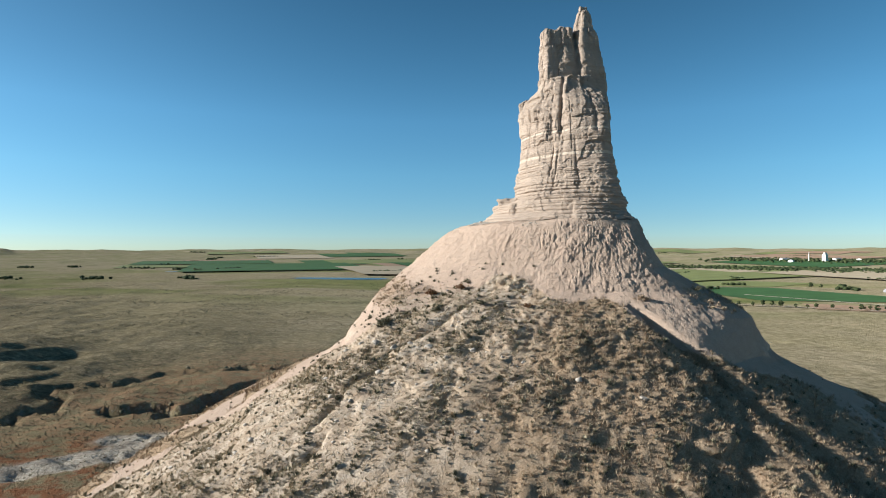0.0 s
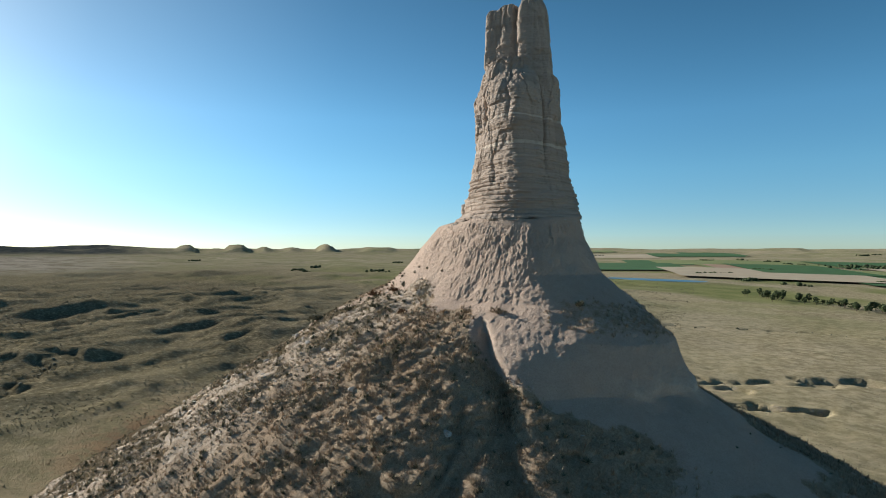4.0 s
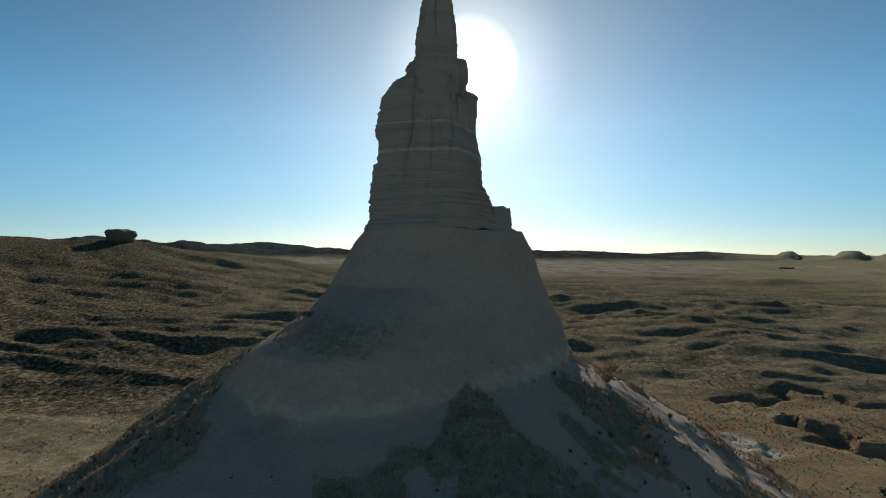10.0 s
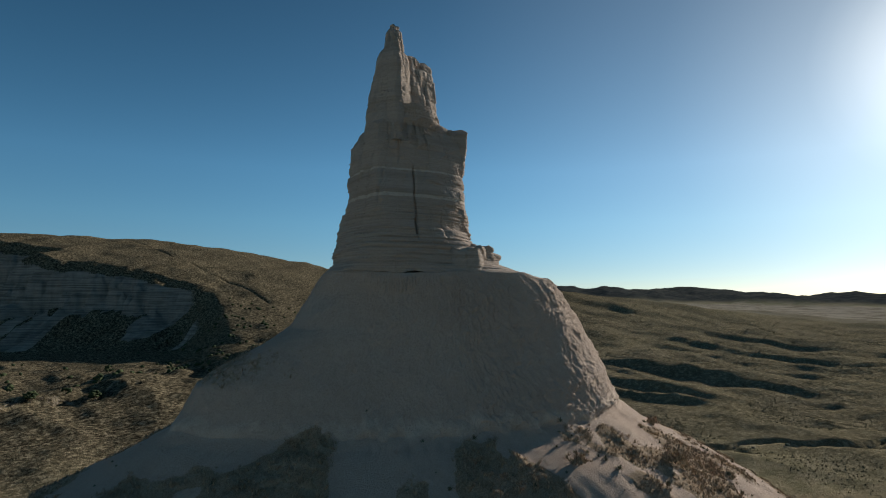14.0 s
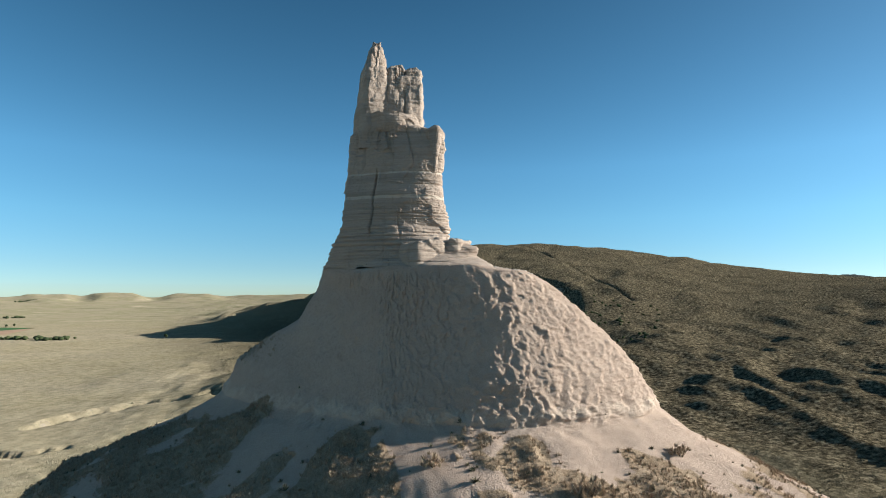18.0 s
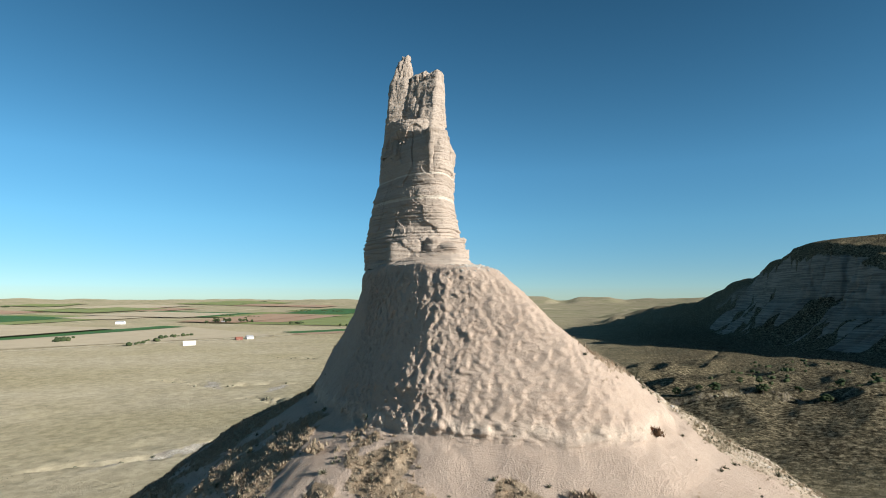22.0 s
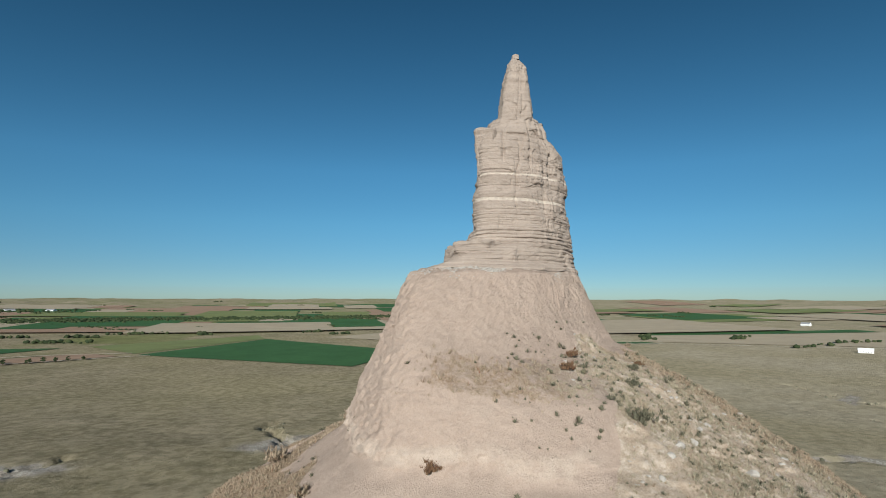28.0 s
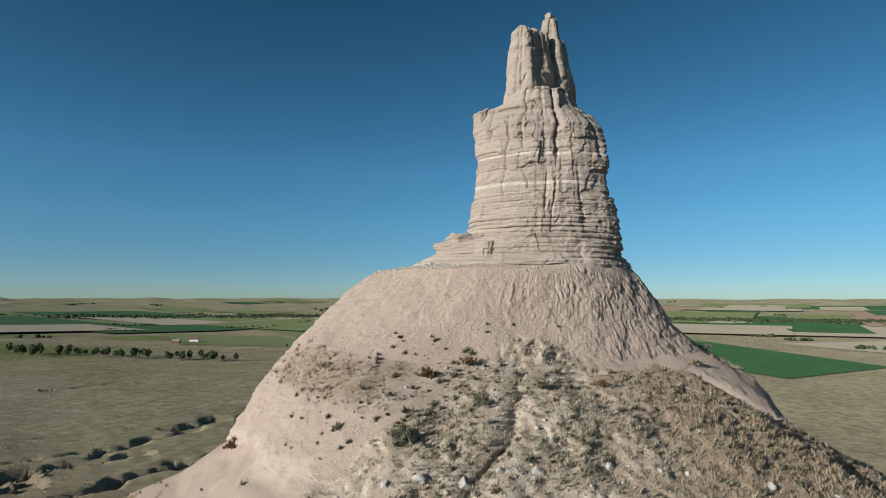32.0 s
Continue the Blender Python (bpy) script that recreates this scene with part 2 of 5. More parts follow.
# hand-set dimming: less glare low down, deeper towards the zenith to weaken fill
way = wn.new("ShaderNodeTexCoord")
split = wn.new("ShaderNodeSeparateXYZ")
world.node_tree.links.new(way.outputs["Generated"], split.inputs[0])
depth = wn.new("ShaderNodeValToRGB")
while len(depth.color_ramp.elements) < 6:
    depth.color_ramp.elements.new(0.5)
for e, (at, c) in zip(depth.color_ramp.elements, ((0.0, (0.5, 0.47, 0.5)), (0.05, (0.6, 0.56, 0.58)), (0.13, (0.78, 0.76, 0.76)), (0.22, (0.88, 0.86, 0.87)), (0.5, (0.6, 0.61, 0.64)), (1.0, (0.28, 0.28, 0.29)))):
    e.position, e.color = at, (*c, 1)
world.node_tree.links.new(split.outputs["Z"], depth.inputs["Fac"])
deep = wn.new("ShaderNodeVectorMath")
deep.operation = "MULTIPLY"
world.node_tree.links.new(tone.outputs["Color"], deep.inputs[0])
world.node_tree.links.new(depth.outputs["Color"], deep.inputs[1])
# the bright aureole round the sun
near_sun = wn.new("ShaderNodeVectorMath")
near_sun.operation = "DOT_PRODUCT"
near_sun.inputs[1].default_value = to_sun
world.node_tree.links.new(way.outputs["Generated"], near_sun.inputs[0])
ring = wn.new("ShaderNodeValToRGB")
ring.color_ramp.interpolation = "B_SPLINE"
ring.color_ramp.elements[0].position, ring.color_ramp.elements[0].color = 0.74, (0, 0, 0, 1)
ring.color_ramp.elements[1].position, ring.color_ramp.elements[1].color = 1.0, (1, 0.97, 0.92, 1)
wide = ring.color_ramp.elements.new(0.93)
wide.color = (0.035, 0.036, 0.037, 1)
inner = ring.color_ramp.elements.new(0.984)
inner.color = (0.07, 0.07, 0.07, 1)
outer = ring.color_ramp.elements.new(0.9972)
outer.color = (0.2, 0.2, 0.2, 1)
world.node_tree.links.new(near_sun.outputs["Value"], ring.inputs["Fac"])
glow = wn.new("ShaderNodeVectorMath")
glow.operation = "MULTIPLY_ADD"
glow.inputs[1].default_value = (11, 11, 11)
world.node_tree.links.new(ring.outputs["Color"], glow.inputs[0])
world.node_tree.links.new(deep.outputs["Vector"], glow.inputs[2])
world.node_tree.links.new(glow.outputs["Vector"], wn["Background"].inputs["Color"])
wn["Background"].inputs["Strength"].default_value = 0.108
sun_data = bpy.data.lights.new("sun", "SUN")
sun_data.energy, sun_data.angle, sun_data.color = 5.4, radians(0.53), (1.0, 0.955, 0.91)
sun = new("sun", sun_data)
sun.matrix_world = look((CX, CY, 300), Vector((CX, CY, 300)) - to_sun)

# ---------------------------------------------------------------- materials
class Nodes:
    """A short hand for node materials."""

    def __init__(self, name, roughness=0.9, specular=0.15):
        self.mat = bpy.data.materials.new(name)
        self.mat.use_nodes = True
        self.t = self.mat.node_tree
        self.bsdf = self.t.nodes["Principled BSDF"]
        self.bsdf.inputs["Roughness"].default_value = roughness
        self.bsdf.inputs["Specular IOR Level"].default_value = specular
        self.bsdf.inputs["Diffuse Roughness"].default_value = 0.25
        self.geo = self.t.nodes.new("ShaderNodeNewGeometry")

    def link(self, a, b):
        self.t.links.new(a, b)

    def scaled(self, sx, sy, sz):
        m = self.t.nodes.new("ShaderNodeMapping")
        m.inputs["Scale"].default_value = (sx, sy, sz)
        self.link(self.geo.outputs["Position"], m.inputs["Vector"])
        return m.outputs["Vector"]

    def noise(self, scale, detail=4, rough=0.6, vector=None, distortion=0.0):
        n = self.t.nodes.new("ShaderNodeTexNoise")
        n.inputs["Scale"].default_value, n.inputs["Detail"].default_value = scale, detail
        n.inputs["Roughness"].default_value, n.inputs["Distortion"].default_value = rough, distortion
        self.link(vector or self.geo.outputs["Position"], n.inputs["Vector"])
        return n.outputs["Fac"]

    def ramp(self, fac, *stops):
        n = self.t.nodes.new("ShaderNodeValToRGB")
        while len(n.color_ramp.elements) < len(stops):
            n.color_ramp.elements.new(0.5)
        for e, (p, c) in zip(n.color_ramp.elements, stops):
            e.position = p
            e.color = (c, c, c, 1) if isinstance(c, (int, float)) else (*c, 1)
        self.link(fac, n.inputs["Fac"])
        return n.outputs["Color"]

    def mix(self, fac, a, b, mode="MIX"):
        n = self.t.nodes.new("ShaderNodeMix")
        n.data_type, n.blend_type = "RGBA", mode
        for k, val in ((0, fac), (6, a), (7, b)):
            sock = n.inputs[k]
            if isinstance(val, (int, float)):
                sock.default_value = val if k == 0 else (val, val, val, 1)
            elif isinstance(val, tuple):
                sock.default_value = (*val, 1)
            else:
                self.link(val, sock)
        return n.outputs[2]

    def math(self, op, a, b=0.0):
        n = self.t.nodes.new("ShaderNodeMath")
        n.operation = op
        for sock, val in zip(n.inputs, (a, b)):
            if isinstance(val, (int, float)):
                sock.default_value = val
            else:
                self.link(val, sock)
        return n.outputs[0]

    def attr(self, name):
        n = self.t.nodes.new("ShaderNodeAttribute")
        n.attribute_name = name
        return n.outputs["Fac"]

    def height(self):
        n = self.t.nodes.new("ShaderNodeSeparateXYZ")
        self.link(self.geo.outputs["Position"], n.inputs[0])
        return n.outputs["Z"]

    def done(self, color, bump=None, strength=0.5, distance=0.1):
        if isinstance(color, tuple):
            self.bsdf.inputs["Base Color"].default_value = (*color, 1)
        else:
            self.link(color, self.bsdf.inputs["Base Color"])
        if bump is not None:
            b = self.t.nodes.new("ShaderNodeBump")
            b.inputs["Strength"].default_value, b.inputs["Distance"].default_value = strength, distance
            self.link(bump, b.inputs["Height"])
            self.link(b.outputs["Normal"], self.bsdf.inputs["Normal"])
        return self.mat


def plain_material(name, color, rough=0.8, spread=0.25, scale=3.0, bump=0.3, distance=0.03):
    n = Nodes(name, rough)
    dark = tuple(c * (1 - spread) for c in color)
    light = tuple(min(1, c * (1 + spread)) for c in color)
    f = n.noise(scale, 5)
    g = n.noise(scale * 9, 3)
    c = n.mix(0.35, n.ramp(f, (0.3, dark), (0.7, light)), n.ramp(g, (0.3, dark), (0.7, light)))
    return n.done(c, n.mix(0.5, f, g), bump, distance)


def rock_material():
    """Pale sandstone and siltstone in flat beds, with thin white ash beds."""
    n = Nodes("layered_sandstone", 0.95, 0.03)
    z = n.height()
    beds = n.noise(1.0, 6, 0.65, n.scaled(0.023, 0.023, 0.800))
    fine = n.noise(1.0, 4, 0.6, n.scaled(0.1, 0.1, 4.2))
    blot = n.noise(0.35, 5, 0.6)
    grain = n.noise(3.5, 6, 0.7)
    c = n.ramp(beds, (0.32, (0.330, 0.263, 0.212)), (0.48, (0.421, 0.341, 0.284)), (0.62, (0.471, 0.382, 0.317)), (0.75, (0.372, 0.290, 0.234)))
    platy = n.ramp(n.math("MULTIPLY", n.math("SUBTRACT", z, 69.0), 0.08), (0.74, 0.5), (0.86, 0.2))
    c = n.mix(platy, c, n.ramp(fine, (0.36, (0.239, 0.183, 0.146)), (0.5, (0.400, 0.323, 0.265)), (0.66, (0.480, 0.393, 0.321))))
    c = n.mix(n.ramp(blot, (0.42, 0.0), (0.7, 0.5)), c, (0.412, 0.336, 0.278))
    speck = n.noise(11.0, 4, 0.75)
    c = n.mix(n.ramp(speck, (0.3, 0.45), (0.5, 0.0)), c, (0.210, 0.166, 0.134))
    c = n.mix(n.ramp(speck, (0.56, 0.0), (0.72, 0.4)), c, (0.525, 0.446, 0.373))
    c = n.mix(n.ramp(grain, (0.25, 0.35), (0.48, 0.0)), c, (0.189, 0.149, 0.120))
    white = None
    zz = n.math("ADD", z, n.math("MULTIPLY", n.noise(0.9, 3), 0.35))
    for level, half in WHITE_BEDS:
        off = n.math("ABSOLUTE", n.math("SUBTRACT", zz, level))
        m = n.math("MULTIPLY", n.math("LESS_THAN", off, half), n.ramp(n.noise(0.8, 3), (0.35, 0.35), (0.5, 1.0)))
        white = m if white is None else n.math("MAXIMUM", white, m)
    c = n.mix(n.math("MULTIPLY", white, 0.75), c, (0.621, 0.532, 0.441))
    lines = n.noise(1.0, 5, 0.7, n.scaled(0.5, 0.5, 7.0))
    h = n.mix(platy, grain, fine)
    h = n.mix(0.3, h, speck)
    h = n.mix(0.4, h, lines)
    return n.done(c, h, 1.0, 0.4)


def mound_material():
    """Smooth pale clay that gives way to dry grass and litter, by the share stored on the mesh."""
    n = Nodes("pale_clay_slope", 1.0, 0.02)
    g = n.attr("grass")
    big = n.noise(0.09, 5, 0.6)
    mid = n.noise(0.8, 5, 0.65)
    fine = n.noise(5.0, 5, 0.7)
    clay = n.ramp(big, (0.3, (0.426, 0.321, 0.258)), (0.7, (0.507, 0.393, 0.319)))
    clay = n.mix(0.3, clay, n.ramp(mid, (0.3, (0.357, 0.265, 0.203)), (0.7, (0.541, 0.431, 0.348))))
    clay = n.mix(n.math("MULTIPLY", n.attr("band"), n.ramp(n.noise(0.6, 3), (0.35, 0.1), (0.6, 0.8))), clay, (0.620, 0.508, 0.414))
    clay = n.mix(0.25, clay, n.ramp(fine, (0.35, (0.312, 0.233, 0.180)), (0.6, (0.517, 0.407, 0.330))))
    soil = n.ramp(mid, (0.3, (0.218, 0.153, 0.097)), (0.5, (0.334, 0.245, 0.167)), (0.72, (0.484, 0.381, 0.281)))
    red = n.ramp(big, (0.35, (0.312, 0.174, 0.104)), (0.6, (0.345, 0.233, 0.143)))
    soil = n.mix(n.ramp(n.noise(0.3, 4), (0.45, 0.0), (0.65, 0.6)), soil, red)
    soil = n.mix(0.45, soil, n.ramp(fine, (0.35, (0.173, 0.122, 0.072)), (0.65, (0.507, 0.401, 0.295))))
    chalk = n.ramp(n.noise(0.55, 5, 0.7), (0.35, (0.415, 0.321, 0.245)), (0.5, (0.517, 0.428, 0.345)), (0.6, (0.737, 0.642, 0.549)))
    chalk = n.mix(0.35, chalk, n.ramp(fine, (0.35, (0.312, 0.238, 0.167)), (0.65, (0.597, 0.496, 0.394))))
    soil = n.mix(n.attr("chalk"), soil, chalk)
    edge = n.math("ADD", g, n.math("MULTIPLY", n.math("SUBTRACT", n.noise(1.3, 6, 0.75), 0.5), 0.9))
    f = n.ramp(edge, (0.42, 0.0), (0.58, 1.0))
    c = n.mix(f, clay, soil)
    pit = n.noise(9.0, 4, 0.75)
    c = n.mix(n.ramp(pit, (0.32, 0.4), (0.48, 0.0)), c, (0.216, 0.164, 0.124))
    lump = n.noise(2.2, 6, 0.75)
    return n.done(c, n.mix(0.5, n.mix(0.5, mid, lump), fine), 1.0, 0.42)


def ground_material():
    """Short-grass prairie with sage hills, bare washes and red weeds, by the shares stored on the mesh."""
    n = Nodes("prairie", 1.0, 0.0)
    huge = n.noise(0.004, 6, 0.65)
    big = n.noise(0.02, 6, 0.65)
    mid = n.noise(0.13, 6, 0.7)
    fine = n.noise(0.9, 5, 0.7)
    dry = n.ramp(big, (0.36, (0.178, 0.15, 0.096)), (0.5, (0.236, 0.2, 0.132)), (0.64, (0.316, 0.264, 0.182)))
    dry = n.mix(n.attr("pale"), dry, n.ramp(big, (0.3, (0.37, 0.316, 0.228)), (0.7, (0.5, 0.432, 0.328))))
    dry = n.mix(n.ramp(huge, (0.4, 0.0), (0.62, 0.6)), dry, (0.29, 0.25, 0.14))
    dry = n.mix(0.4, dry, n.ramp(mid, (0.4, (0.17, 0.145, 0.085)), (0.6, (0.46, 0.385, 0.26))))
    sage = n.ramp(n.noise(0.35, 5, 0.75), (0.4, (0.026, 0.022, 0.015)), (0.52, (0.12, 0.098, 0.062)), (0.64, (0.33, 0.27, 0.178)))
    c = n.mix(n.attr("sage"), dry, sage)
    c = n.mix(n.attr("green"), c, n.ramp(big, (0.35, (0.11, 0.14, 0.045)), (0.65, (0.19, 0.2, 0.075))))
    c = n.mix(n.math("MULTIPLY", n.attr("weed"), n.ramp(mid, (0.42, 0.0), (0.55, 0.9))), c, (0.2, 0.085, 0.045))
    c = n.mix(n.math("MULTIPLY", n.attr("far"), 0.7), c, n.ramp(n.noise(0.0035, 6, 0.7, n.scaled(1, 1, 0)), (0.36, (0.17, 0.17, 0.1)), (0.46, (0.32, 0.27, 0.19)), (0.56, (0.22, 0.21, 0.12)), (0.66, (0.45, 0.37, 0.28))))
    c = n.mix(n.attr("flat"), c, n.ramp(n.noise(0.01, 5, 0.7, n.scaled(1, 1, 0)), (0.4, (0.2, 0.17, 0.125)), (0.55, (0.34, 0.295, 0.235))))
    c = n.mix(n.attr("dark_bluff"), c, n.ramp(n.noise(0.02, 5, 0.7), (0.4, (0.035, 0.042, 0.045)), (0.65, (0.085, 0.085, 0.08))))
    strata = n.noise(1.0, 5, 0.7, n.scaled(0.012, 0.012, 0.45))
    clay = n.mix(0.55, n.ramp(mid, (0.3, (0.2, 0.168, 0.136)), (0.7, (0.33, 0.282, 0.235))), n.ramp(strata, (0.42, (0.1, 0.08, 0.064)), (0.52, (0.28, 0.235, 0.19)), (0.62, (0.38, 0.33, 0.275))))
    edge = n.math("ADD", n.attr("bare"), n.math("MULTIPLY", n.math("SUBTRACT", n.noise(0.5, 6, 0.75), 0.5), 0.7))
    c = n.mix(n.ramp(edge, (0.45, 0.0), (0.6, 1.0)), c, clay)
    white = n.ramp(fine, (0.38, (0.28, 0.245, 0.2)), (0.6, (0.5, 0.455, 0.39)))
    c = n.mix(n.math("MULTIPLY", n.attr("wash"), n.ramp(mid, (0.38, 0.35), (0.55, 1.0))), c, white)
    return n.done(c, n.mix(0.5, mid, fine), 1.0, 1.6)


WHITE_BEDS = ((80.3, 0.24), (84.1, 0.15))
M_ROCK, M_MOUND, M_GROUND = rock_material(), mound_material(), ground_material()


def leaf_material(name, stops, rough=0.85, translucent=0.0):
    """Foliage whose tone differs from clump to clump."""
    n = Nodes(name, rough, 0.1)
    c = n.ramp(n.geo.outputs["Random Per Island"], *stops)
    c = n.mix(0.3, c, n.ramp(n.noise(2.0, 4), (0.35, stops[0][1]), (0.65, stops[-1][1])))
    return n.done(c, n.noise(6.0, 4), 0.6, 0.1)


M_TUFT = leaf_material("dry_bunchgrass", ((0.0, (0.225, 0.172, 0.12)), (0.4, (0.385, 0.312, 0.22)), (0.8, (0.53, 0.445, 0.325)), (0.96, (0.26, 0.238, 0.15)), (1.0, (0.33, 0.165, 0.105))))
M_STRAW = leaf_material("grey_straw_grass", ((0.0, (0.29, 0.262, 0.185)), (0.45, (0.435, 0.388, 0.278)), (0.8, (0.58, 0.525, 0.4)), (0.96, (0.237, 0.231, 0.144)), (1.0, (0.375, 0.213, 0.138))))
M_SAGE = leaf_material("sagebrush", ((0.0, (0.086, 0.083, 0.057)), (0.5, (0.144, 0.138, 0.095)), (0.85, (0.207, 0.196, 0.138)), (1.0, (0.241, 0.207, 0.132))))
M_RUST = leaf_material("rusty_shrub", ((0.0, (0.13, 0.065, 0.04)), (0.6, (0.2, 0.11, 0.065)), (1.0, (0.24, 0.17, 0.1))))
M_LEAF = leaf_material("cottonwood_leaves", ((0.0, (0.022, 0.034, 0.016)), (0.6, (0.042, 0.06, 0.026)), (1.0, (0.075, 0.088, 0.038))))
M_YELLOW = leaf_material("yellow_green_leaves", ((0.0, (0.12, 0.13, 0.03)), (0.6, (0.22, 0.23, 0.05)), (1.0, (0.32, 0.3, 0.08))))
M_STONE = plain_material("pale_stone", (0.42, 0.38, 0.335), 0.9, 0.3, 1.5, 0.6, 0.08)
# darker than the other rock: its backlit shade is put into the colour
M_DARKROCK = plain_material("dark_backlit_rock", (0.15, 0.122, 0.1), 0.95, 0.35, 0.25, 0.8, 0.6)
M_BARK = plain_material("bark", (0.13, 0.1, 0.075), 0.9, 0.35, 2.0)
# the higher sky's reflection is put into the blue base colour
M_WATER = Nodes("pond_water", 0.35, 0.3).done((0.05, 0.15, 0.24))
M_CROP = plain_material("green_crop", (0.045, 0.105, 0.035), 0.85, 0.22, 0.02, 0.4, 0.3)
M_PASTURE = plain_material("green_pasture", (0.17, 0.19, 0.075), 0.9, 0.2, 0.015, 0.4, 0.3)
M_STUBBLE = plain_material("tan_stubble", (0.37, 0.305, 0.215), 0.9, 0.12, 0.02, 0.4, 0.2)
M_FALLOW = plain_material("brown_fallow", (0.3, 0.2, 0.135), 0.9, 0.18, 0.02, 0.4, 0.2)
M_TRACK = plain_material("dirt_track", (0.5, 0.43, 0.34), 0.9, 0.15, 0.3, 0.4, 0.1)
M_PAINT = plain_material("white_paint", (0.78, 0.77, 0.74), 0.6, 0.05, 2.0, 0.1, 0.02)
M_ROOF = plain_material("grey_roof", (0.3, 0.3, 0.31), 0.55, 0.15, 1.0, 0.2, 0.03)
M_RUSTROOF = plain_material("rust_red_roof", (0.26, 0.1, 0.07), 0.6, 0.2, 1.0, 0.2, 0.03)
M_PANE = Nodes("window_glass", 0.08, 0.5).done((0.03, 0.035, 0.04))
M_DOOR = plain_material("door_paint", (0.25, 0.2, 0.16), 0.6, 0.1, 2.0, 0.1, 0.02)
M_CONCRETE = plain_material("white_concrete", (0.74, 0.73, 0.7), 0.8, 0.06, 0.2, 0.2, 0.05)

# ---------------------------------------------------------------- the butte
RINGS, SECTORS = 320, 840
# reach of the rock from the axis towards twelve sides (every 30 degrees from +x), level by level from the top down
SHAFT_Z = (93.4, 91.6, 90.4, 88, 84)
SHAFT = (
    (4.4, 4.0, 3.6, 3.5, 3.8, 4.3, 4.7, 4.8, 4.8, 4.7, 4.7, 4.6),
    (4.9, 4.0, 3.3, 3.7, 4.4, 5.2, 5.5, 5.7, 5.4, 5.4, 5.2, 4.9),
    (5.9, 5.5, 3.5, 3.6, 7.9, 9.3, 7.8, 5.8, 5.6, 6.3, 8.0, 6.2),
    (5.9, 5.9, 3.7, 4.8, 7.8, 9.3, 8.2, 6.8, 6.6, 8.3, 9.6, 7.5),
    (6.2, 6.0, 3.9, 5.0, 7.6, 8.8, 8.0, 6.5, 6.9, 9.0, 9.9, 7.6),
)
BASE_Z = (80.5, 76, 73.5, 72.6, 71, 69.5)
BASE = (
    (6.6, 7.5, 5.0, 5.9, 7.8, 9.0, 8.1, 6.8, 6.8, 9.2, 9.8, 7.9),
    (7.1, 7.9, 6.1, 5.8, 8.1, 9.6, 8.7, 7.4, 7.2, 9.2, 10.5, 8.9),
    (8.1, 8.2, 6.5, 7.5, 9.5, 10.0, 9.0, 7.8, 7.9, 9.5, 10.8, 9.3),
    (8.5, 8.0, 6.5, 7.8, 13.2, 15.2, 12.5, 8.4, 8.0, 9.6, 10.9, 9.8),
    (8.8, 8.1, 6.6, 9.2, 12.8, 14.7, 13.3, 8.6, 7.9, 9.8, 11.1, 9.9),
    (10.2, 8.0, 7.4, 13.0, 17.6, 17.8, 14.7, 10.4, 9.0, 10.5, 12.0, 11.4),
)
CONE_Z = (68.9, 66.5, 62, 58.5, 55, 50)
CONE = (
    (10.4, 8.2, 7.7, 13.6, 20.9, 22.4, 19.3, 13.2, 9.6, 10.7, 12.6, 11.8),
    (10.9, 8.6, 8.2, 14.9, 22.0, 27.4, 24.3, 15.4, 10.6, 11.8, 14.8, 12.9),
    (13.9, 10.5, 9.3, 16.4, 24.6, 32.6, 30.0, 19.4, 12.4, 14.2, 17.4, 15.6),
    (20.8, 13.4, 10.4, 17.9, 26.2, 35.2, 33.2, 23.6, 14.6, 16.7, 20.6, 21.5),
    (25.0, 16.3, 11.9, 20.1, 27.9, 38.0, 35.4, 31.0, 24.0, 22.0, 26.6, 27.7),
    (27.4, 18.0, 14.0, 20.7, 29.6, 39.4, 38.0, 37.3, 32.0, 29.4, 29.2, 29.8),
)
SKIRT_Z = (46, 38, 26)
SKIRT = (
    (34.4, 23.6, 21.0, 28.0, 34.6, 46.0, 42.9, 45.3, 40.0, 36.2, 36.2, 36.9),
    (53.0, 40.0, 33.0, 42.0, 49.8, 63.0, 59.2, 57.1, 52.0, 46.2, 50.1, 52.6),
    (66.0, 55.0, 52.0, 60.0, 69.1, 78.4, 80.8, 76.9, 70.9, 65.0, 66.0, 66.0),
)


def outline(zs, phi, levels, table, sharp=40):
    """Distance from the axis for each height and bearing: the faces of the table met, with corners slightly rounded."""
    zs, phi = np.asarray(zs, float), np.asarray(phi, float)
    lv = np.array(levels)[::-1]
    tb = np.array(table, float)[::-1]
    h = np.stack([np.interp(zs, lv, tb[:, k]) for k in range(12)], -1)
    # more faces between the twelve, by their harmonics
    f = np.fft.rfft(h, axis=1)
    f[:, -1] *= 0.5
    h = np.fft.irfft(np.pad(f, ((0, 0), (0, 18))), n=48, axis=1) * 4
    c = np.clip(np.cos(phi[:, None] - np.arange(48)[None, :] * TAU / 48), 0, 1)
    out = np.empty((len(zs), len(phi)))
    for i in range(len(zs)):
        q = (c / h[i][None, :]) ** sharp
        out[i] = q.sum(-1) ** (-1.0 / sharp)
    return 1.045 * out


def beds(z, seed=3):
    """How far each bed stands out: hard and soft layers with sudden steps."""
    k = np.floor(z / 0.55 + 0.35 * vnoise(z * 0.9, 0, 0, seed))
    step = hash3(k, k * 0, k * 0, seed + 9)
    return 0.6 * step + 0.8 * vnoise(z * 0.45, 0.5, 0, seed + 1) + 0.35 * vnoise(z * 3.1, 0.5, 0, seed + 2)


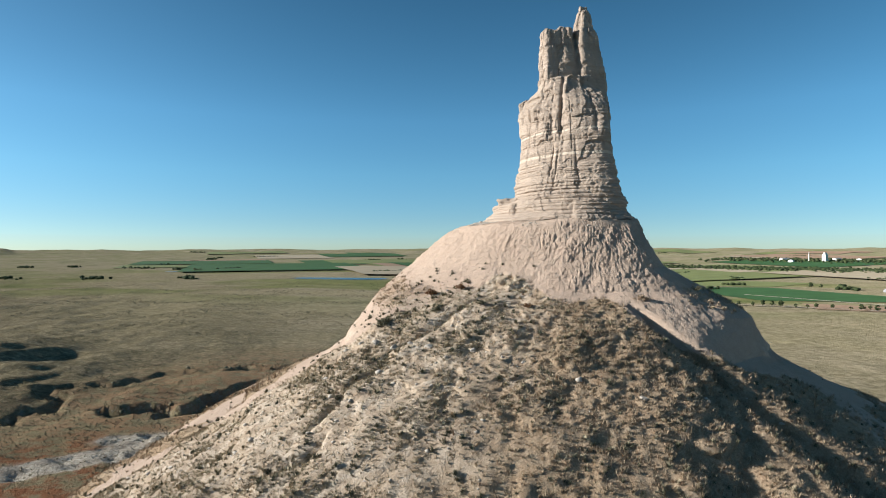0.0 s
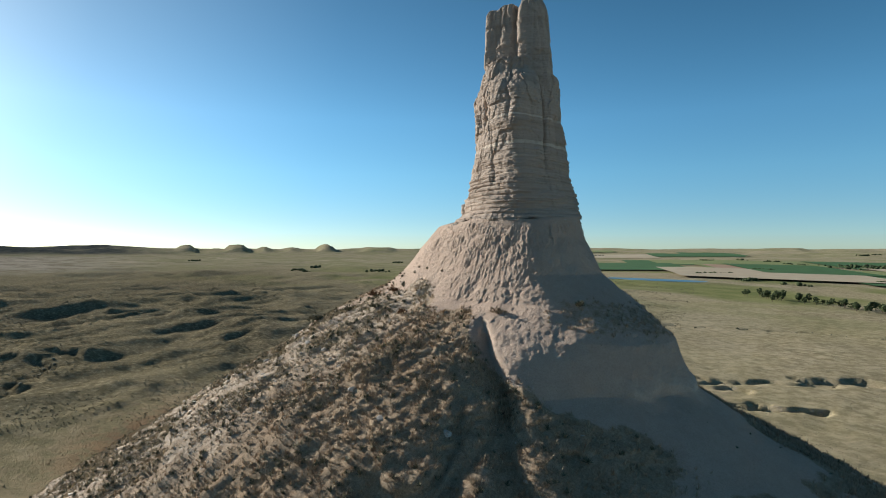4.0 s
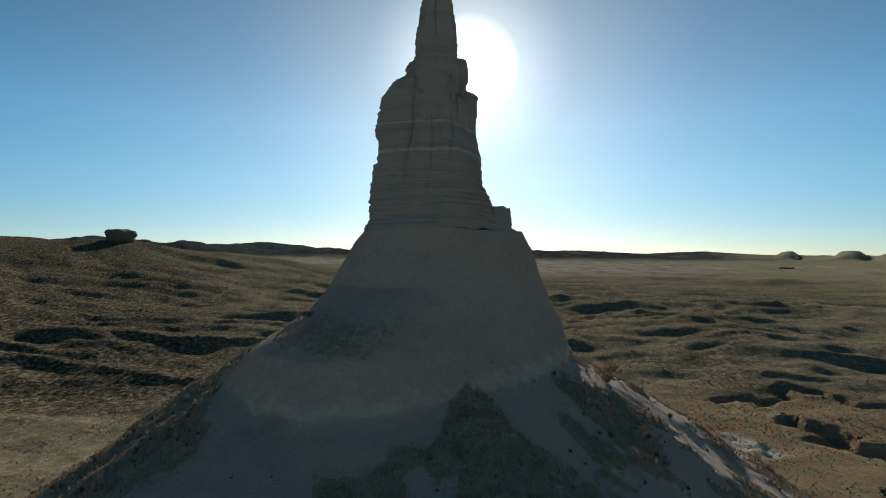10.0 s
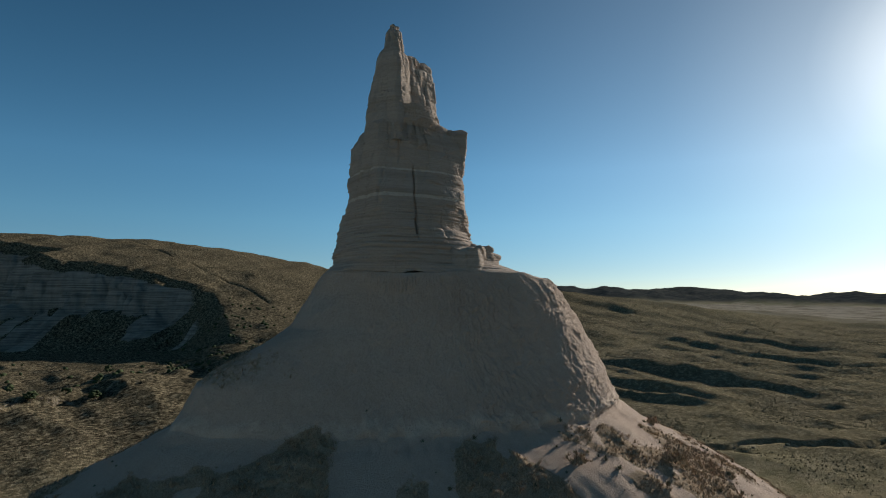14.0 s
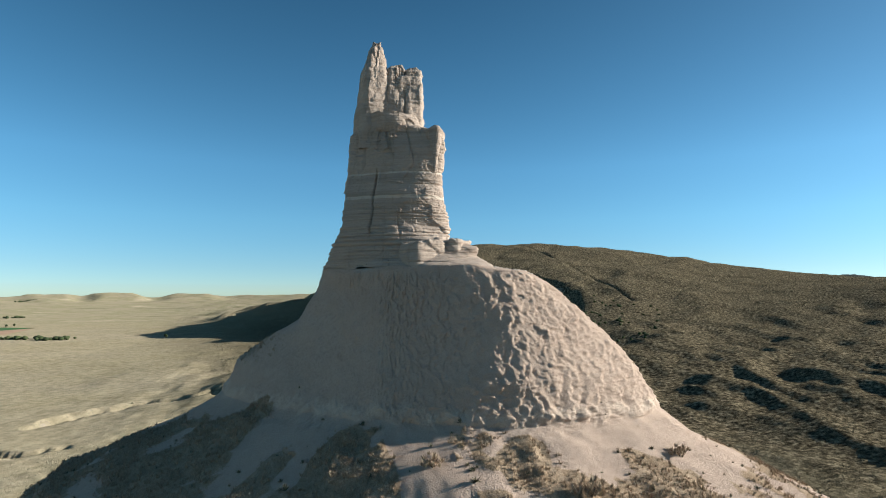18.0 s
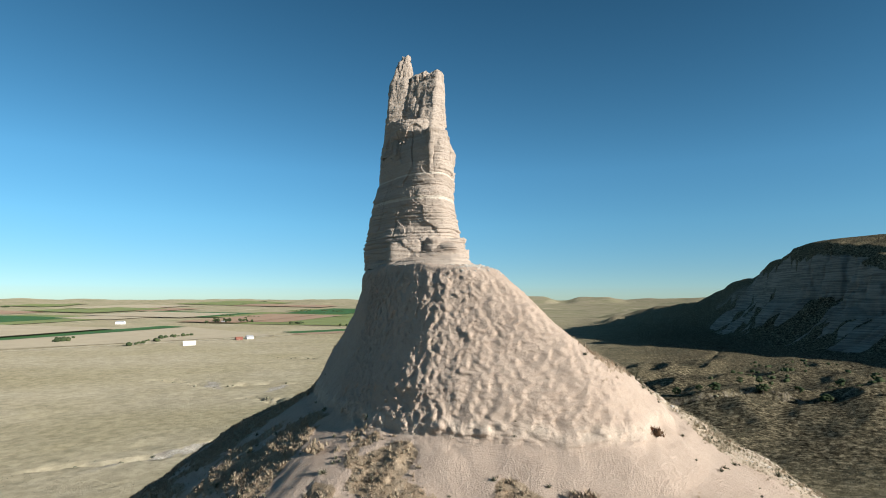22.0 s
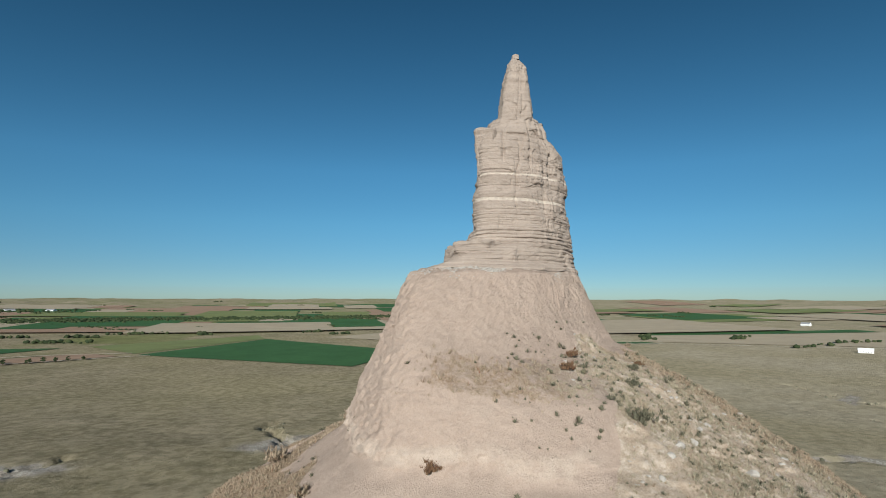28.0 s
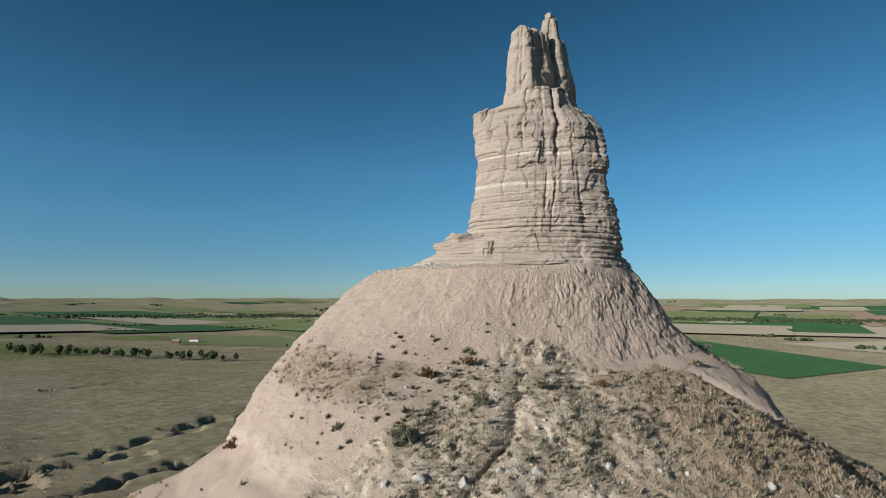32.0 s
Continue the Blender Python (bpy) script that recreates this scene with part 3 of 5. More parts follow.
def blocks(s, z, wide, tall, seed):
    """Joint blocks in courses: each stands a little in or out, with sharp edges."""
    zz = z + 0.55 * tall * vnoise(s * 0.33, z * 0.15, 0, seed)
    k = np.floor(zz / tall + 0.3 * vnoise(zz / tall * 0.7, 0, 0, seed + 1))
    w = wide * (0.75 + 0.4 * hash3(k, k * 0, k * 0, seed + 2))
    c = np.floor((s + 5 * hash3(k, k * 0, k * 0, seed + 3) + 0.35 * wide * vnoise(s * 0.5, z * 0.4, 1, seed + 4)) / w)
    return hash3(k, c, k * 0, seed + 5)


def slots(z, space, seed):
    """Thin soft seams between beds at uneven spacing: 1 in a seam, 0 elsewhere."""
    q = z / space
    k = np.floor(q)
    off = np.abs(q - k - 0.5 - 0.3 * hash3(k, k * 0, k * 0, seed)) * space
    return np.exp(-(off / 0.075) ** 2)


def plates(s, z, tall, wide, seed):
    """Thin beds, each broken along its length into pieces that stand in or out."""
    q = z / tall + 0.35 * vnoise(z * 0.8, 0, 0, seed)
    k = np.floor(q)
    w = wide * (1.2 + 0.8 * hash3(k, k * 0, k * 0, seed + 1))
    c = np.floor((s + 9 * hash3(k, k * 0, k * 0, seed + 2) + 0.6 * vnoise(s * 0.9, k * 0.37, 0, seed + 3)) / w)
    return 0.65 * hash3(k, k * 0, k * 0, seed + 4) + 0.5 * hash3(k, c, k * 0, seed + 5)


def rock_relief(x, y, z, phi, r):
    """Relief of the weathered rock: beds, joint blocks, fallen faces, grain; flutes on the weather side."""
    s = phi * 8.0
    deg = np.degrees(phi) % 360
    weather = smooth(200, 222, deg) * (1 - smooth(325, 345, deg))
    platy = smooth(79.8, 78.6, z)
    zb = z + 0.14 * vnoise(x * 0.15, y * 0.15, 0, 77)
    k = plates(s, zb, 0.34, 2.6, 60) * (0.03 + 0.11 * platy) + 0.08 * beds(zb) * (0.6 + 0.6 * platy)
    k = k - (0.05 + 0.12 * platy) * slots(zb, 0.62, 11) * smooth(-0.5, 0.2, vnoise(s * 0.22, zb * 1.7, 2.0, 76))
    k = k - 0.11 * slots(zb, 2.3, 23) * smooth(-0.5, 0.0, vnoise(s * 0.15, zb * 0.6, 2.0, 78))
    k = k + 0.2 * blocks(s, z, 4.6, 2.9, 140) + 0.08 * blocks(s, z, 1.7, 1.1, 150) * (0.6 + 0.6 * vnoise(x * 0.2, y * 0.2, z * 0.2, 73))
    joint = np.abs(vnoise(s * 0.4, z * 0.04, 3.0, 51))
    k = k - (0.08 + 0.2 * weather) * np.exp(-(joint / 0.022) ** 2) * smooth(-0.2, 0.3, vnoise(s * 0.2, z * 0.14, 9.0, 52))
    flute = np.abs(fbm(s * 0.45, z * 0.06, 1.0, 3, 58))
    k = k + weather * (1 - 0.6 * platy) * (0.34 * np.clip(flute, 0, 0.5) - 0.09)
    spall = vnoise(x * 0.3 + 0.25 * vnoise(x, y, z, 57), y * 0.3, z * 0.2, 53) + 0.12 * fbm(x * 0.8, y * 0.8, z * 0.8, 2, 55)
    k = k + (0.12 + 0.2 * weather) * np.floor(spall * 2.5) / 2.5
    return k + 0.07 * fbm(x * 1.1, y * 1.1, z * 1.8, 4, 54, 0.6)


# deep cracks down the shaft: bearing, lowest, highest, depth, half width in degrees, drift in degrees a metre
CRACKS = ((243, 83, 97, 1.0, 2.4, 0.25), (236, 74, 82, 0.5, 1.8, 0.5), (248, 84, 90, 0.5, 4.0, -0.5), (322, 75, 96, 0.9, 2.4, 0.2), (60, 74, 84.4, 1.6, 1.7, -0.2), (125, 84.5, 92, 1.0, 1.8, 0.0),
          (172, 85.5, 94, 0.9, 2.0, 0.1), (205, 84, 95, 0.6, 2.0, 0.3), (185, 78, 90, 0.5, 1.4, 0.4), (285, 83, 96, 0.7, 2.0, -0.3), (95, 85, 91, 0.4, 1.2, 0.0), (12, 78, 93, 0.7, 2.2, 0.2),
          (228, 76, 82, 0.6, 2.4, 0.8), (268, 74, 83, 0.5, 2.0, -0.6), (345, 72, 85, 0.5, 1.8, 0.3), (100, 73.5, 79, 0.5, 1.4, 0.3), (30, 84, 94, 0.5, 2.0, 0.0))


def cracks(phi, z):
    deg = np.degrees(phi) % 360
    k = 0
    for at, z0, z1, depth, half, drift in CRACKS:
        off = (deg - at - drift * (z - z0) - 2.0 * vnoise(z * 0.5, at, 0, 205) + 180) % 360 - 180
        on = smooth(z0 - 0.5, z0 + 1.5, z) * smooth(z1 + 0.5, z1 - 1.5, z) * (0.75 + 0.35 * vnoise(z * 0.7, at, 3, 206))
        k = k - 0.75 * depth * on * np.exp(-np.abs(off / (0.75 * half)) ** 1.3)
    return k


def shaft_mesh(name, top, foot, count):
    """A length of the shaft between two levels, closed by a cap above."""
    zs = np.linspace(top, foot, count)
    phi = np.linspace(0, TAU, 600, endpoint=False)
    r = outline(zs, phi, SHAFT_Z + BASE_Z, SHAFT + BASE)
    zz, pp = np.meshgrid(zs, phi, indexing="ij")
    zz = zz + 0.2 * fbm(pp * 3, zz * 0.2, 0, 3, 88)
    x, y = r * np.cos(pp), r * np.sin(pp)
    r = r + rock_relief(x, y, zz, pp, r) + cracks(pp, zz)
    v = np.stack([CX + r * np.cos(pp), CY + r * np.sin(pp), zz], -1).reshape(-1, 3)
    # close the top with shrinking rings
    cap, last, rows = [], r[0], 14
    for j in range(1, rows + 1):
        f = 1 - j / rows
        rr = last * f
        xx, yy = rr * np.cos(phi), rr * np.sin(phi)
        cap.append(np.stack([CX + xx, CY + yy, zz[0] + (1 - f) ** 0.7 * 0.4 + 0.35 * fbm(xx * 0.6, yy * 0.6, 0, 3, 90) * (1 - f)], -1))
    cap = np.concatenate([np.array(cap[::-1]).reshape(-1, 3), v])
    return mesh_from(name, cap, grid_quads(rows + len(zs), len(phi), True)[:, ::-1], False)


def column_mesh(name, cx, cy, z0, z1, a0, b0, a1, b1, turn, lean=(0, 0), seed=0, blunt=0.6):
    """A standing pillar of rock: an oval that tapers from a0 x b0 to a1 x b1, turned by some degrees, with a broken top."""
    zs = np.linspace(z0, z1, max(24, int((z1 - z0) / 0.14)))
    phi = np.linspace(0, TAU, 130, endpoint=False)
    zz, pp = np.meshgrid(zs, phi, indexing="ij")
    t = (zz - z0) / (z1 - z0)
    a, b = a0 + (a1 - a0) * t, b0 + (b1 - b0) * t
    c, s = np.abs(np.cos(pp - radians(turn))), np.abs(np.sin(pp - radians(turn)))
    r = ((c / a) ** 4.5 + (s / b) ** 4.5) ** (-1 / 4.5)
    end = np.clip((z1 - zz) / blunt, 0, 1)
    r = r * np.sqrt(1 - (1 - end) ** 2 + 1e-4)
    ox, oy = cx + lean[0] * t, cy + lean[1] * t
    x, y = ox + r * np.cos(pp), oy + r * np.sin(pp)
    k = rock_relief(x + seed * 3.1, y, zz, pp * 0.6 + seed, r) * np.clip(r / 1.2, 0, 1) * 0.8
    k = k + 0.35 * vnoise(pp * 1.6 / TAU * 4, zz * 0.12, seed, 97) * np.clip(r / 1.5, 0, 1)
    r = np.maximum(r + k, 0.02)
    zt = zz + 0.35 * smooth(z1 - 1.5, z1, zz) * fbm(x * 0.9, y * 0.9, 0, 3, 91 + seed)
    v = np.stack([CX + ox + r * np.cos(pp), CY + oy + r * np.sin(pp), zt], -1).reshape(-1, 3)
    return mesh_from(name, v, grid_quads(len(zs), len(phi), True), False)


def mound_mesh():
    top, foot = BASE_Z[-1], -22.0
    zs = np.concatenate([np.linspace(top, 46, 200), np.linspace(45.8, foot, 110)])
    phi = np.linspace(0, TAU, 900, endpoint=False)
    grow = 1.38
    lv = (top,) + CONE_Z + SKIRT_Z + (foot,)
    tb = (BASE[-1],) + CONE + SKIRT + (tuple(h + grow * (SKIRT_Z[-1] - foot) for h in SKIRT[-1]),)
    r = outline(zs, phi, lv, tb, 30)
    zz, pp = np.meshgrid(zs, phi, indexing="ij")
    x, y = r * np.cos(pp), r * np.sin(pp)
    deg = np.degrees(pp) % 360
    # the grassy apron on the south and south-west, and the patches lower down
    apron = smooth(186, 196, deg + 3 * fbm(x / 6, y / 6, 0, 3, 101)) * (1 - smooth(308, 326, deg + 6 * fbm(x / 8, y / 8, 3, 3, 103)))
    line = np.interp(deg, [188, 192, 195, 198, 203, 208, 225, 236, 246, 256, 277, 281, 285, 290, 300, 312, 325], [48, 49.4, 51.2, 54, 57.5, 60, 60.2, 59.9, 58.2, 57.5, 57, 55, 53.2, 51.3, 50.2, 48, 45])
    grass = apron * smooth(0.7, -0.7, zz - line - 0.8 * fbm(x / 4, y / 4, 1, 4, 105))
    lobe = 0
    for at, wide, high in ((12, 15, 6.2), (76, 15, 6.4), (116, 15, 5.8), (138, 8, 4.2), (352, 12, 3.0), (48, 7, 3.2), (160, 10, 1.5)):
        lobe = np.maximum(lobe, high * np.exp(-(((deg - at + 180) % 360 - 180) / wide) ** 4))
    low = smooth(0.8, -0.8, zz - 43.4 - lobe - 1.3 * fbm(x / 4, y / 4, 2, 3, 107)) * smooth(-0.3, 0.1, fbm(x / 6, y / 6, 5, 4, 109) + 0.6 * smooth(1.5, 4.0, lobe) * smooth(39, 44, zz) - 0.12)
    grass = np.clip(np.maximum(grass, low), 0, 1)
    bench = smooth(2.6, 1.2, np.abs(zz - 57.4 - fbm(x / 8, y / 8, 2, 2, 111))) * np.maximum(smooth(158, 168, deg) * (1 - smooth(205, 215, deg)), smooth(300, 312, deg) * (1 - 0.7 * smooth(340, 356, deg))) * 0.5
    grass = np.maximum(grass, bench)
    steep = (1 - grass) * smooth(49, 51, zz) * smooth(69.2, 67.8, zz)
    # rills down the clay and gullies down the apron
    rough = smooth(70, 98, deg) * (1 - 0.7 * smooth(152, 188, deg)) * (1 - smooth(180, 200, deg)) + 0.3 * smooth(240, 262, deg) * (1 - smooth(308, 316, deg)) * smooth(50, 56, zz)
    rough = np.clip(rough, 0.1, 1)
    s = pp * 26
    bend = 0.5 * fbm(x / 2.5, y / 2.5, zz / 2.5, 3, 112)
    rill = 1 - np.clip(1.4 * np.abs(fbm(s * 0.5 + 1.2 * bend, zz * 0.13 + bend, 0, 4, 113, 0.6)), 0, 1)
    crumb = fbm(x * 1.9 + bend, y * 1.9 - bend, zz * 1.0, 3, 117, 0.8)
    fine = 1 - np.clip(1.3 * np.abs(fbm(s * 1.25 + 1.5 * bend, zz * 0.42 + bend, 7, 3, 134, 0.65)), 0, 1)
    chip = vnoise(x * 0.8 + bend, y * 0.8 - bend, zz * 0.45, 130) + 0.7 * vnoise(x * 2.1, y * 2.1 + bend, zz * 1.3, 132)
    k = steep * rough * (0.22 * rill ** 2 - 0.1) + steep * rough * (0.2 * fine ** 2 - 0.08) + steep * (0.04 + 0.09 * rough) * crumb + 0.1 * steep * np.abs(fbm(x * 1.1, y * 1.1, zz * 0.9, 4, 128, 0.65))
    k = k + steep * rough * 0.15 * np.floor(2.5 * chip) / 2.5
    # flutes under the rim
    rim = smooth(62.5, 66.5, zz) * (1 - grass)
    k = k + rim * (0.2 * np.abs(fbm(s * 0.8 + bend, zz * 0.3 + bend, 3, 4, 114, 0.65)) - 0.12) * smooth(-0.4, 0.3, fbm(x / 3, y / 3, zz / 3, 2, 115))
    k = k + (1 - np.clip(apron, 0, 1)) * (0.4 + 0.6 * rough) * smooth(49.4, 50.1, zz) * smooth(54, 50.6, zz) * (0.45 + 0.5 * np.floor(2.5 * fbm(x * 0.5, y * 0.5, zz * 0.5, 3, 116)) / 2.5)
    warp = 0.7 * fbm(x / 10, y / 10, zz / 10, 3, 118)
    gully = np.abs(vnoise(pp * 5.2 + warp, zz * 0.025, 4, 119))
    fall = grass * apron * smooth(0, -6, zz - line)
    k = k + fall * (0.7 - 1.9 * np.exp(-(gully / 0.2) ** 1.3))
    k = k + grass * (0.7 * fbm(x / 3.0, y / 3.0, zz / 3.0, 3, 120) + 0.6 * np.abs(fbm(x / 1.3, y / 1.3, zz / 1.3, 2, 122)))
    # the deep gully between the apron and the clay
    mid = np.interp(zz, [30, 40, 50, 57], [300, 298, 291.5, 280]) + 3 * fbm(zz / 4, 0, 0, 2, 124)
    k = k - 2.6 * np.exp(-((deg - mid) / 2.4) ** 2) * smooth(58, 54, zz)
    k = k + (1 - apron) * smooth(48, 41, zz) * (0.9 * fbm(x / 7, y / 7, zz / 12, 3, 121) + 0.8 * low * np.abs(fbm(x / 2.4, y / 2.4, zz / 3, 3, 125)))
    k = k + 0.2 * fbm(x * 0.35, y * 0.35, zz * 0.3, 4, 123) + 0.12 * grass * fbm(x * 1.3, y * 1.3, zz, 3, 127)
    # the undercut pale bed half way down
    bed = np.exp(-np.abs((zz - 50.9 - 0.5 * fbm(pp * 12, 0, 0, 3, 131)) / 0.8) ** 3) * (1 - np.clip(apron, 0, 1))
    k = k + 0.2 * bed - 0.4 * np.exp(-((zz - 48.9) / 0.45) ** 2) * (1 - np.clip(apron, 0, 1)) * (0.6 + 0.6 * fbm(pp * 20, 3, 0, 2, 133))
    r = r + k * (0.1 + 0.9 * smooth(69.5, 68.4, zz))
    zz = zz + 0.25 * fbm(x * 0.2, y * 0.2, 0, 2, 135)
    v = np.stack([CX + r * np.cos(pp), CY + r * np.sin(pp), zz], -1).reshape(-1, 3)
    MOUND_FIELD.update(place=v.reshape(len(zs), len(phi), 3), grass=grass, deg=deg, apron=apron)
    # lid under the shaft
    rows = 12
    lid = []
    for j in range(rows):
        f = 0.25 + 0.75 * j / rows
        rr = r[0] * f
        xx, yy = rr * np.cos(phi), rr * np.sin(phi)
        lid.append(np.stack([CX + xx, CY + yy, zz[0] + 0.5 * (1 - f) + 0.25 * fbm(xx * 0.5, yy * 0.5, 0, 3, 137) * (1 - f) * 2], -1))
    v = np.concatenate([np.array(lid).reshape(-1, 3), v])
    me = mesh_from("mound", v, grid_quads(rows + len(zs), len(phi), True)[:, ::-1], False)
    pad = np.zeros(rows * len(phi))
    attribute(me, "grass", np.concatenate([pad, grass.ravel()]))
    attribute(me, "chalk", np.concatenate([pad, (apron * 0.7 * (1 - 0.95 * smooth(222, 258, deg + 10 * fbm(x / 6, y / 6, 4, 3, 139)))).ravel()]))
    attribute(me, "band", np.concatenate([pad, bed.ravel()]))
    return me


MOUND_FIELD = {}
butte = thing("rock_spire", "tall pale layered sandstone spire on a clay cone", "rock formation", place=(0, 0, 0))
part("shaft", shaft_mesh("shaft", 93.4, 79, 190), M_ROCK, butte, "pale massive sandstone shaft with white beds")
part("platy_base", shaft_mesh("platy_base", 79.05, 69.5, 150), M_ROCK, butte, "thinly bedded ledgy foot of the shaft")
part("tower_core", column_mesh("tower_core", -0.8, -0.5, 88, 100.8, 4.3, 2.6, 3.0, 1.2, 4, (-0.2, -0.2), 7, 0.6), M_ROCK, butte)
part("tall_tower", column_mesh("tall_tower", 3.0, -0.6, 88, 102.8, 2.5, 3.1, 1.9, 1.9, 15, (-0.5, -0.1), 1, 2.5), M_ROCK, butte)
part("tower_head", column_mesh("tower_head", 2.2, -0.7, 100, 105.8, 1.8, 1.7, 0.9, 0.9, 30, (-0.1, -0.1), 5, 1.3), M_ROCK, butte)
part("capstone", column_mesh("capstone", 2.1, -0.8, 105.3, 106.2, 0.55, 0.5, 0.6, 0.5, 10, (0, 0), 8, 0.35), M_ROCK, butte)
part("split_tower", column_mesh("split_tower", -3.5, -0.5, 88, 102.5, 1.6, 3.6, 1.3, 1.15, 6, (-0.1, -0.6), 2, 1.3), M_ROCK, butte)
part("middle_tower", column_mesh("middle_tower", -1.0, -0.4, 88, 102.6, 1.8, 3.5, 1.4, 1.2, -4, (-0.2, -0.6), 3, 1.0), M_ROCK, butte)
part("spur", column_mesh("spur", 0.4, -2.4, 88, 98.5, 1.3, 1.5, 0.4, 0.5, 0, (0.0, 0.4), 4, 0.8), M_ROCK, butte)
part("side_block", column_mesh("side_block", -6.2, 3.3, 84, 91.2, 1.2, 1.2, 1.7, 1.5, 60, (-0.2, 0.2), 6, 0.6), M_ROCK, butte)
for lx, ly, half, top, turn, seed in ((-8.6, 5.0, 3.0, 73.8, 150, 11), (-4.6, 7.6, 2.6, 73.3, 118, 12), (-9.0, 0.8, 1.7, 72.6, 176, 13)):
    part("ledge_block", column_mesh("ledge_block", lx, ly, 68.6, top, half, half * 1.15, half * 0.94, half * 1.05, turn, (0, 0), seed, 0.35), M_ROCK, butte)
part("mound", mound_mesh(), M_MOUND, butte, "smooth pale clay cone with a dry grass apron")

# ---------------------------------------------------------------- the ground
BLUFF = (-345.0, 75.0, -1120.0, -545.0)      # the stretch of the cliff that has a finer sheet of its own


def within(x, y, rim):
    """One inside the cliff's stretch, nought on its edge."""
    x0, x1, y0, y1 = BLUFF
    return smooth(0, rim, np.minimum(np.minimum(x - x0, x1 - x), np.minimum(y - y0, y1 - y)))


def ground_shares(me, x, y, z, slope):
    """Stores on a sheet of ground how much of each cover there is at each place."""
    u, v = x - CX, y - CY
    d = np.hypot(u, v)
    az = np.degrees(np.arctan2(-u, v)) % 360
    sage = (0.45 * smooth(0, 30, az) + 0.55 * smooth(40, 80, az)) * (1 - smooth(186, 204, az)) * smooth(140, 330, d + 60 * smooth(95, 120, az) + 40 * fbm(x / 60, y / 60, 2, 3, 147)) * (1 - 0.6 * (1 - smooth(28, 60, az)) * smooth(350, 800, d))
    sage = sage * (1 - 0.4 * smooth(56, 70, az) * (1 - smooth(110, 124, az)))
    far = smooth(1300, 2600, d)
    attribute(me, "sage", sage * (1 - 0.6 * far))
    attribute(me, "far", far)
    # far bluffs: a dark bluish tone, stronger on steep ground
    attribute(me, "dark_bluff", smooth(3450, 3700, d) * smooth(58, 66, az) * (1 - smooth(142, 150, az)) * (0.55 + 0.4 * smooth(0.02, 0.1, slope)))
    attribute(me, "pale", smooth(190, 205, az) * (0.4 + 0.6 * smooth(205, 235, az)) * (1 - smooth(255, 285, az + 9 * fbm(x / 90, y / 90, 1, 3, 143))) + 0.3 * (1 - smooth(10, 40, az)))
    attribute(me, "flat", smooth(1500, 2300, d) * smooth(3500, 3300, d) * smooth(60, 72, az) * (1 - smooth(125, 145, az)))
    attribute(me, "green", smooth(-0.2, 0.5, fbm(x / 300, y / 160, 0, 3, 141)) * smooth(500, 1000, v) * (1 - sage) * 0.8)
    attribute(me, "weed", np.maximum(smooth(70, 20, np.hypot(u + 150, (v - 70) / 1.4)), 0.6 * smooth(150, 50, np.hypot(u + 110, (v - 150) / 1.5))))
    cl, cw = cliff(x, y)
    scree = smooth(0.05, -0.15, fbm((0.84 * y - 0.54 * x) / 26, cw / 120, 6.0, 3, 145) + 0.35 * smooth(-60, -110, cw) - 0.12)
    bare = cl * np.maximum(smooth(-17, -13, cw) * smooth(16, 8, cw), smooth(-112, -100, cw) * smooth(-12, -16, cw) * scree)
    bank = smooth(0.45, 0.8, slope) * (d < 520) * 0.5
    attribute(me, "wash", washes(x, y))
    attribute(me, "bare", np.clip(np.maximum(np.maximum(bare, bank), washes(x, y)), 0, 1))


def ground_mesh():
    x, y = ground_grid()
    z = land(x, y)
    d = np.hypot(x - CX, y - CY)
    slope = np.hypot(np.gradient(z, axis=0) / np.gradient(d, axis=0), np.gradient(z, axis=1) / (d * TAU / SECTORS))
    me = mesh_from("ground", np.stack([x, y, z - 30 * within(x, y, 45)], -1).reshape(-1, 3), grid_quads(*x.shape, True)[:, ::-1])
    ground_shares(me, x, y, z, slope)
    return me


def bluff_mesh():
    x0, x1, y0, y1 = BLUFF
    step = 2.2
    x, y = np.meshgrid(np.arange(x0, x1, step), np.arange(y0, y1, step), indexing="ij")
    z = land(x, y)
    me = mesh_from("bluff", np.stack([x, y, z + 0.3 - 2.5 * (1 - within(x, y, 12))], -1).reshape(-1, 3), grid_quads(*x.shape, False), False)
    ground_shares(me, x, y, z, np.hypot(*np.gradient(z, step)))
    return me


part("ground", ground_mesh(), M_GROUND)
tagged(bpy.data.objects["ground"], "dry short-grass prairie and sage hills", "ground", kind="structure")
tagged(part("bluff", bluff_mesh(), M_GROUND), "pale layered cliff with scree on the side of a grassy hill", "cliff", kind="structure")

# ---------------------------------------------------------------- plants and stones in great number
rng = np.random.default_rng(7)


def ico(level):
    bm = bmesh.new()
    bmesh.ops.create_icosphere(bm, subdivisions=level, radius=1.0)
    v = np.array([w.co[:] for w in bm.verts])
    f = np.array([[w.index for w in g.verts] for g in bm.faces])
    bm.free()
    return v, f


def blade_tuft(blades, seed, broad=1.0):
    """A bunch of grass: thin blades that lean out from one root."""
    r = np.random.default_rng(seed)
    v, f = [], []
    for k in range(blades):
        a, lean, h = r.uniform(0, TAU), r.uniform(0.15, 0.95), r.uniform(0.6, 1.1)
        w = r.uniform(0.1, 0.2) * broad
        side = np.array([-math.sin(a), math.cos(a), 0]) * w
        root = np.array([math.cos(a), math.sin(a), 0]) * r.uniform(0, 0.3) - np.array([0, 0, 0.15])
        tip = root + np.array([math.cos(a) * lean, math.sin(a) * lean, h])
        v += [root - side, root + side, tip]
        f.append([3 * k, 3 * k + 1, 3 * k + 2])
    return np.array(v), np.array(f)


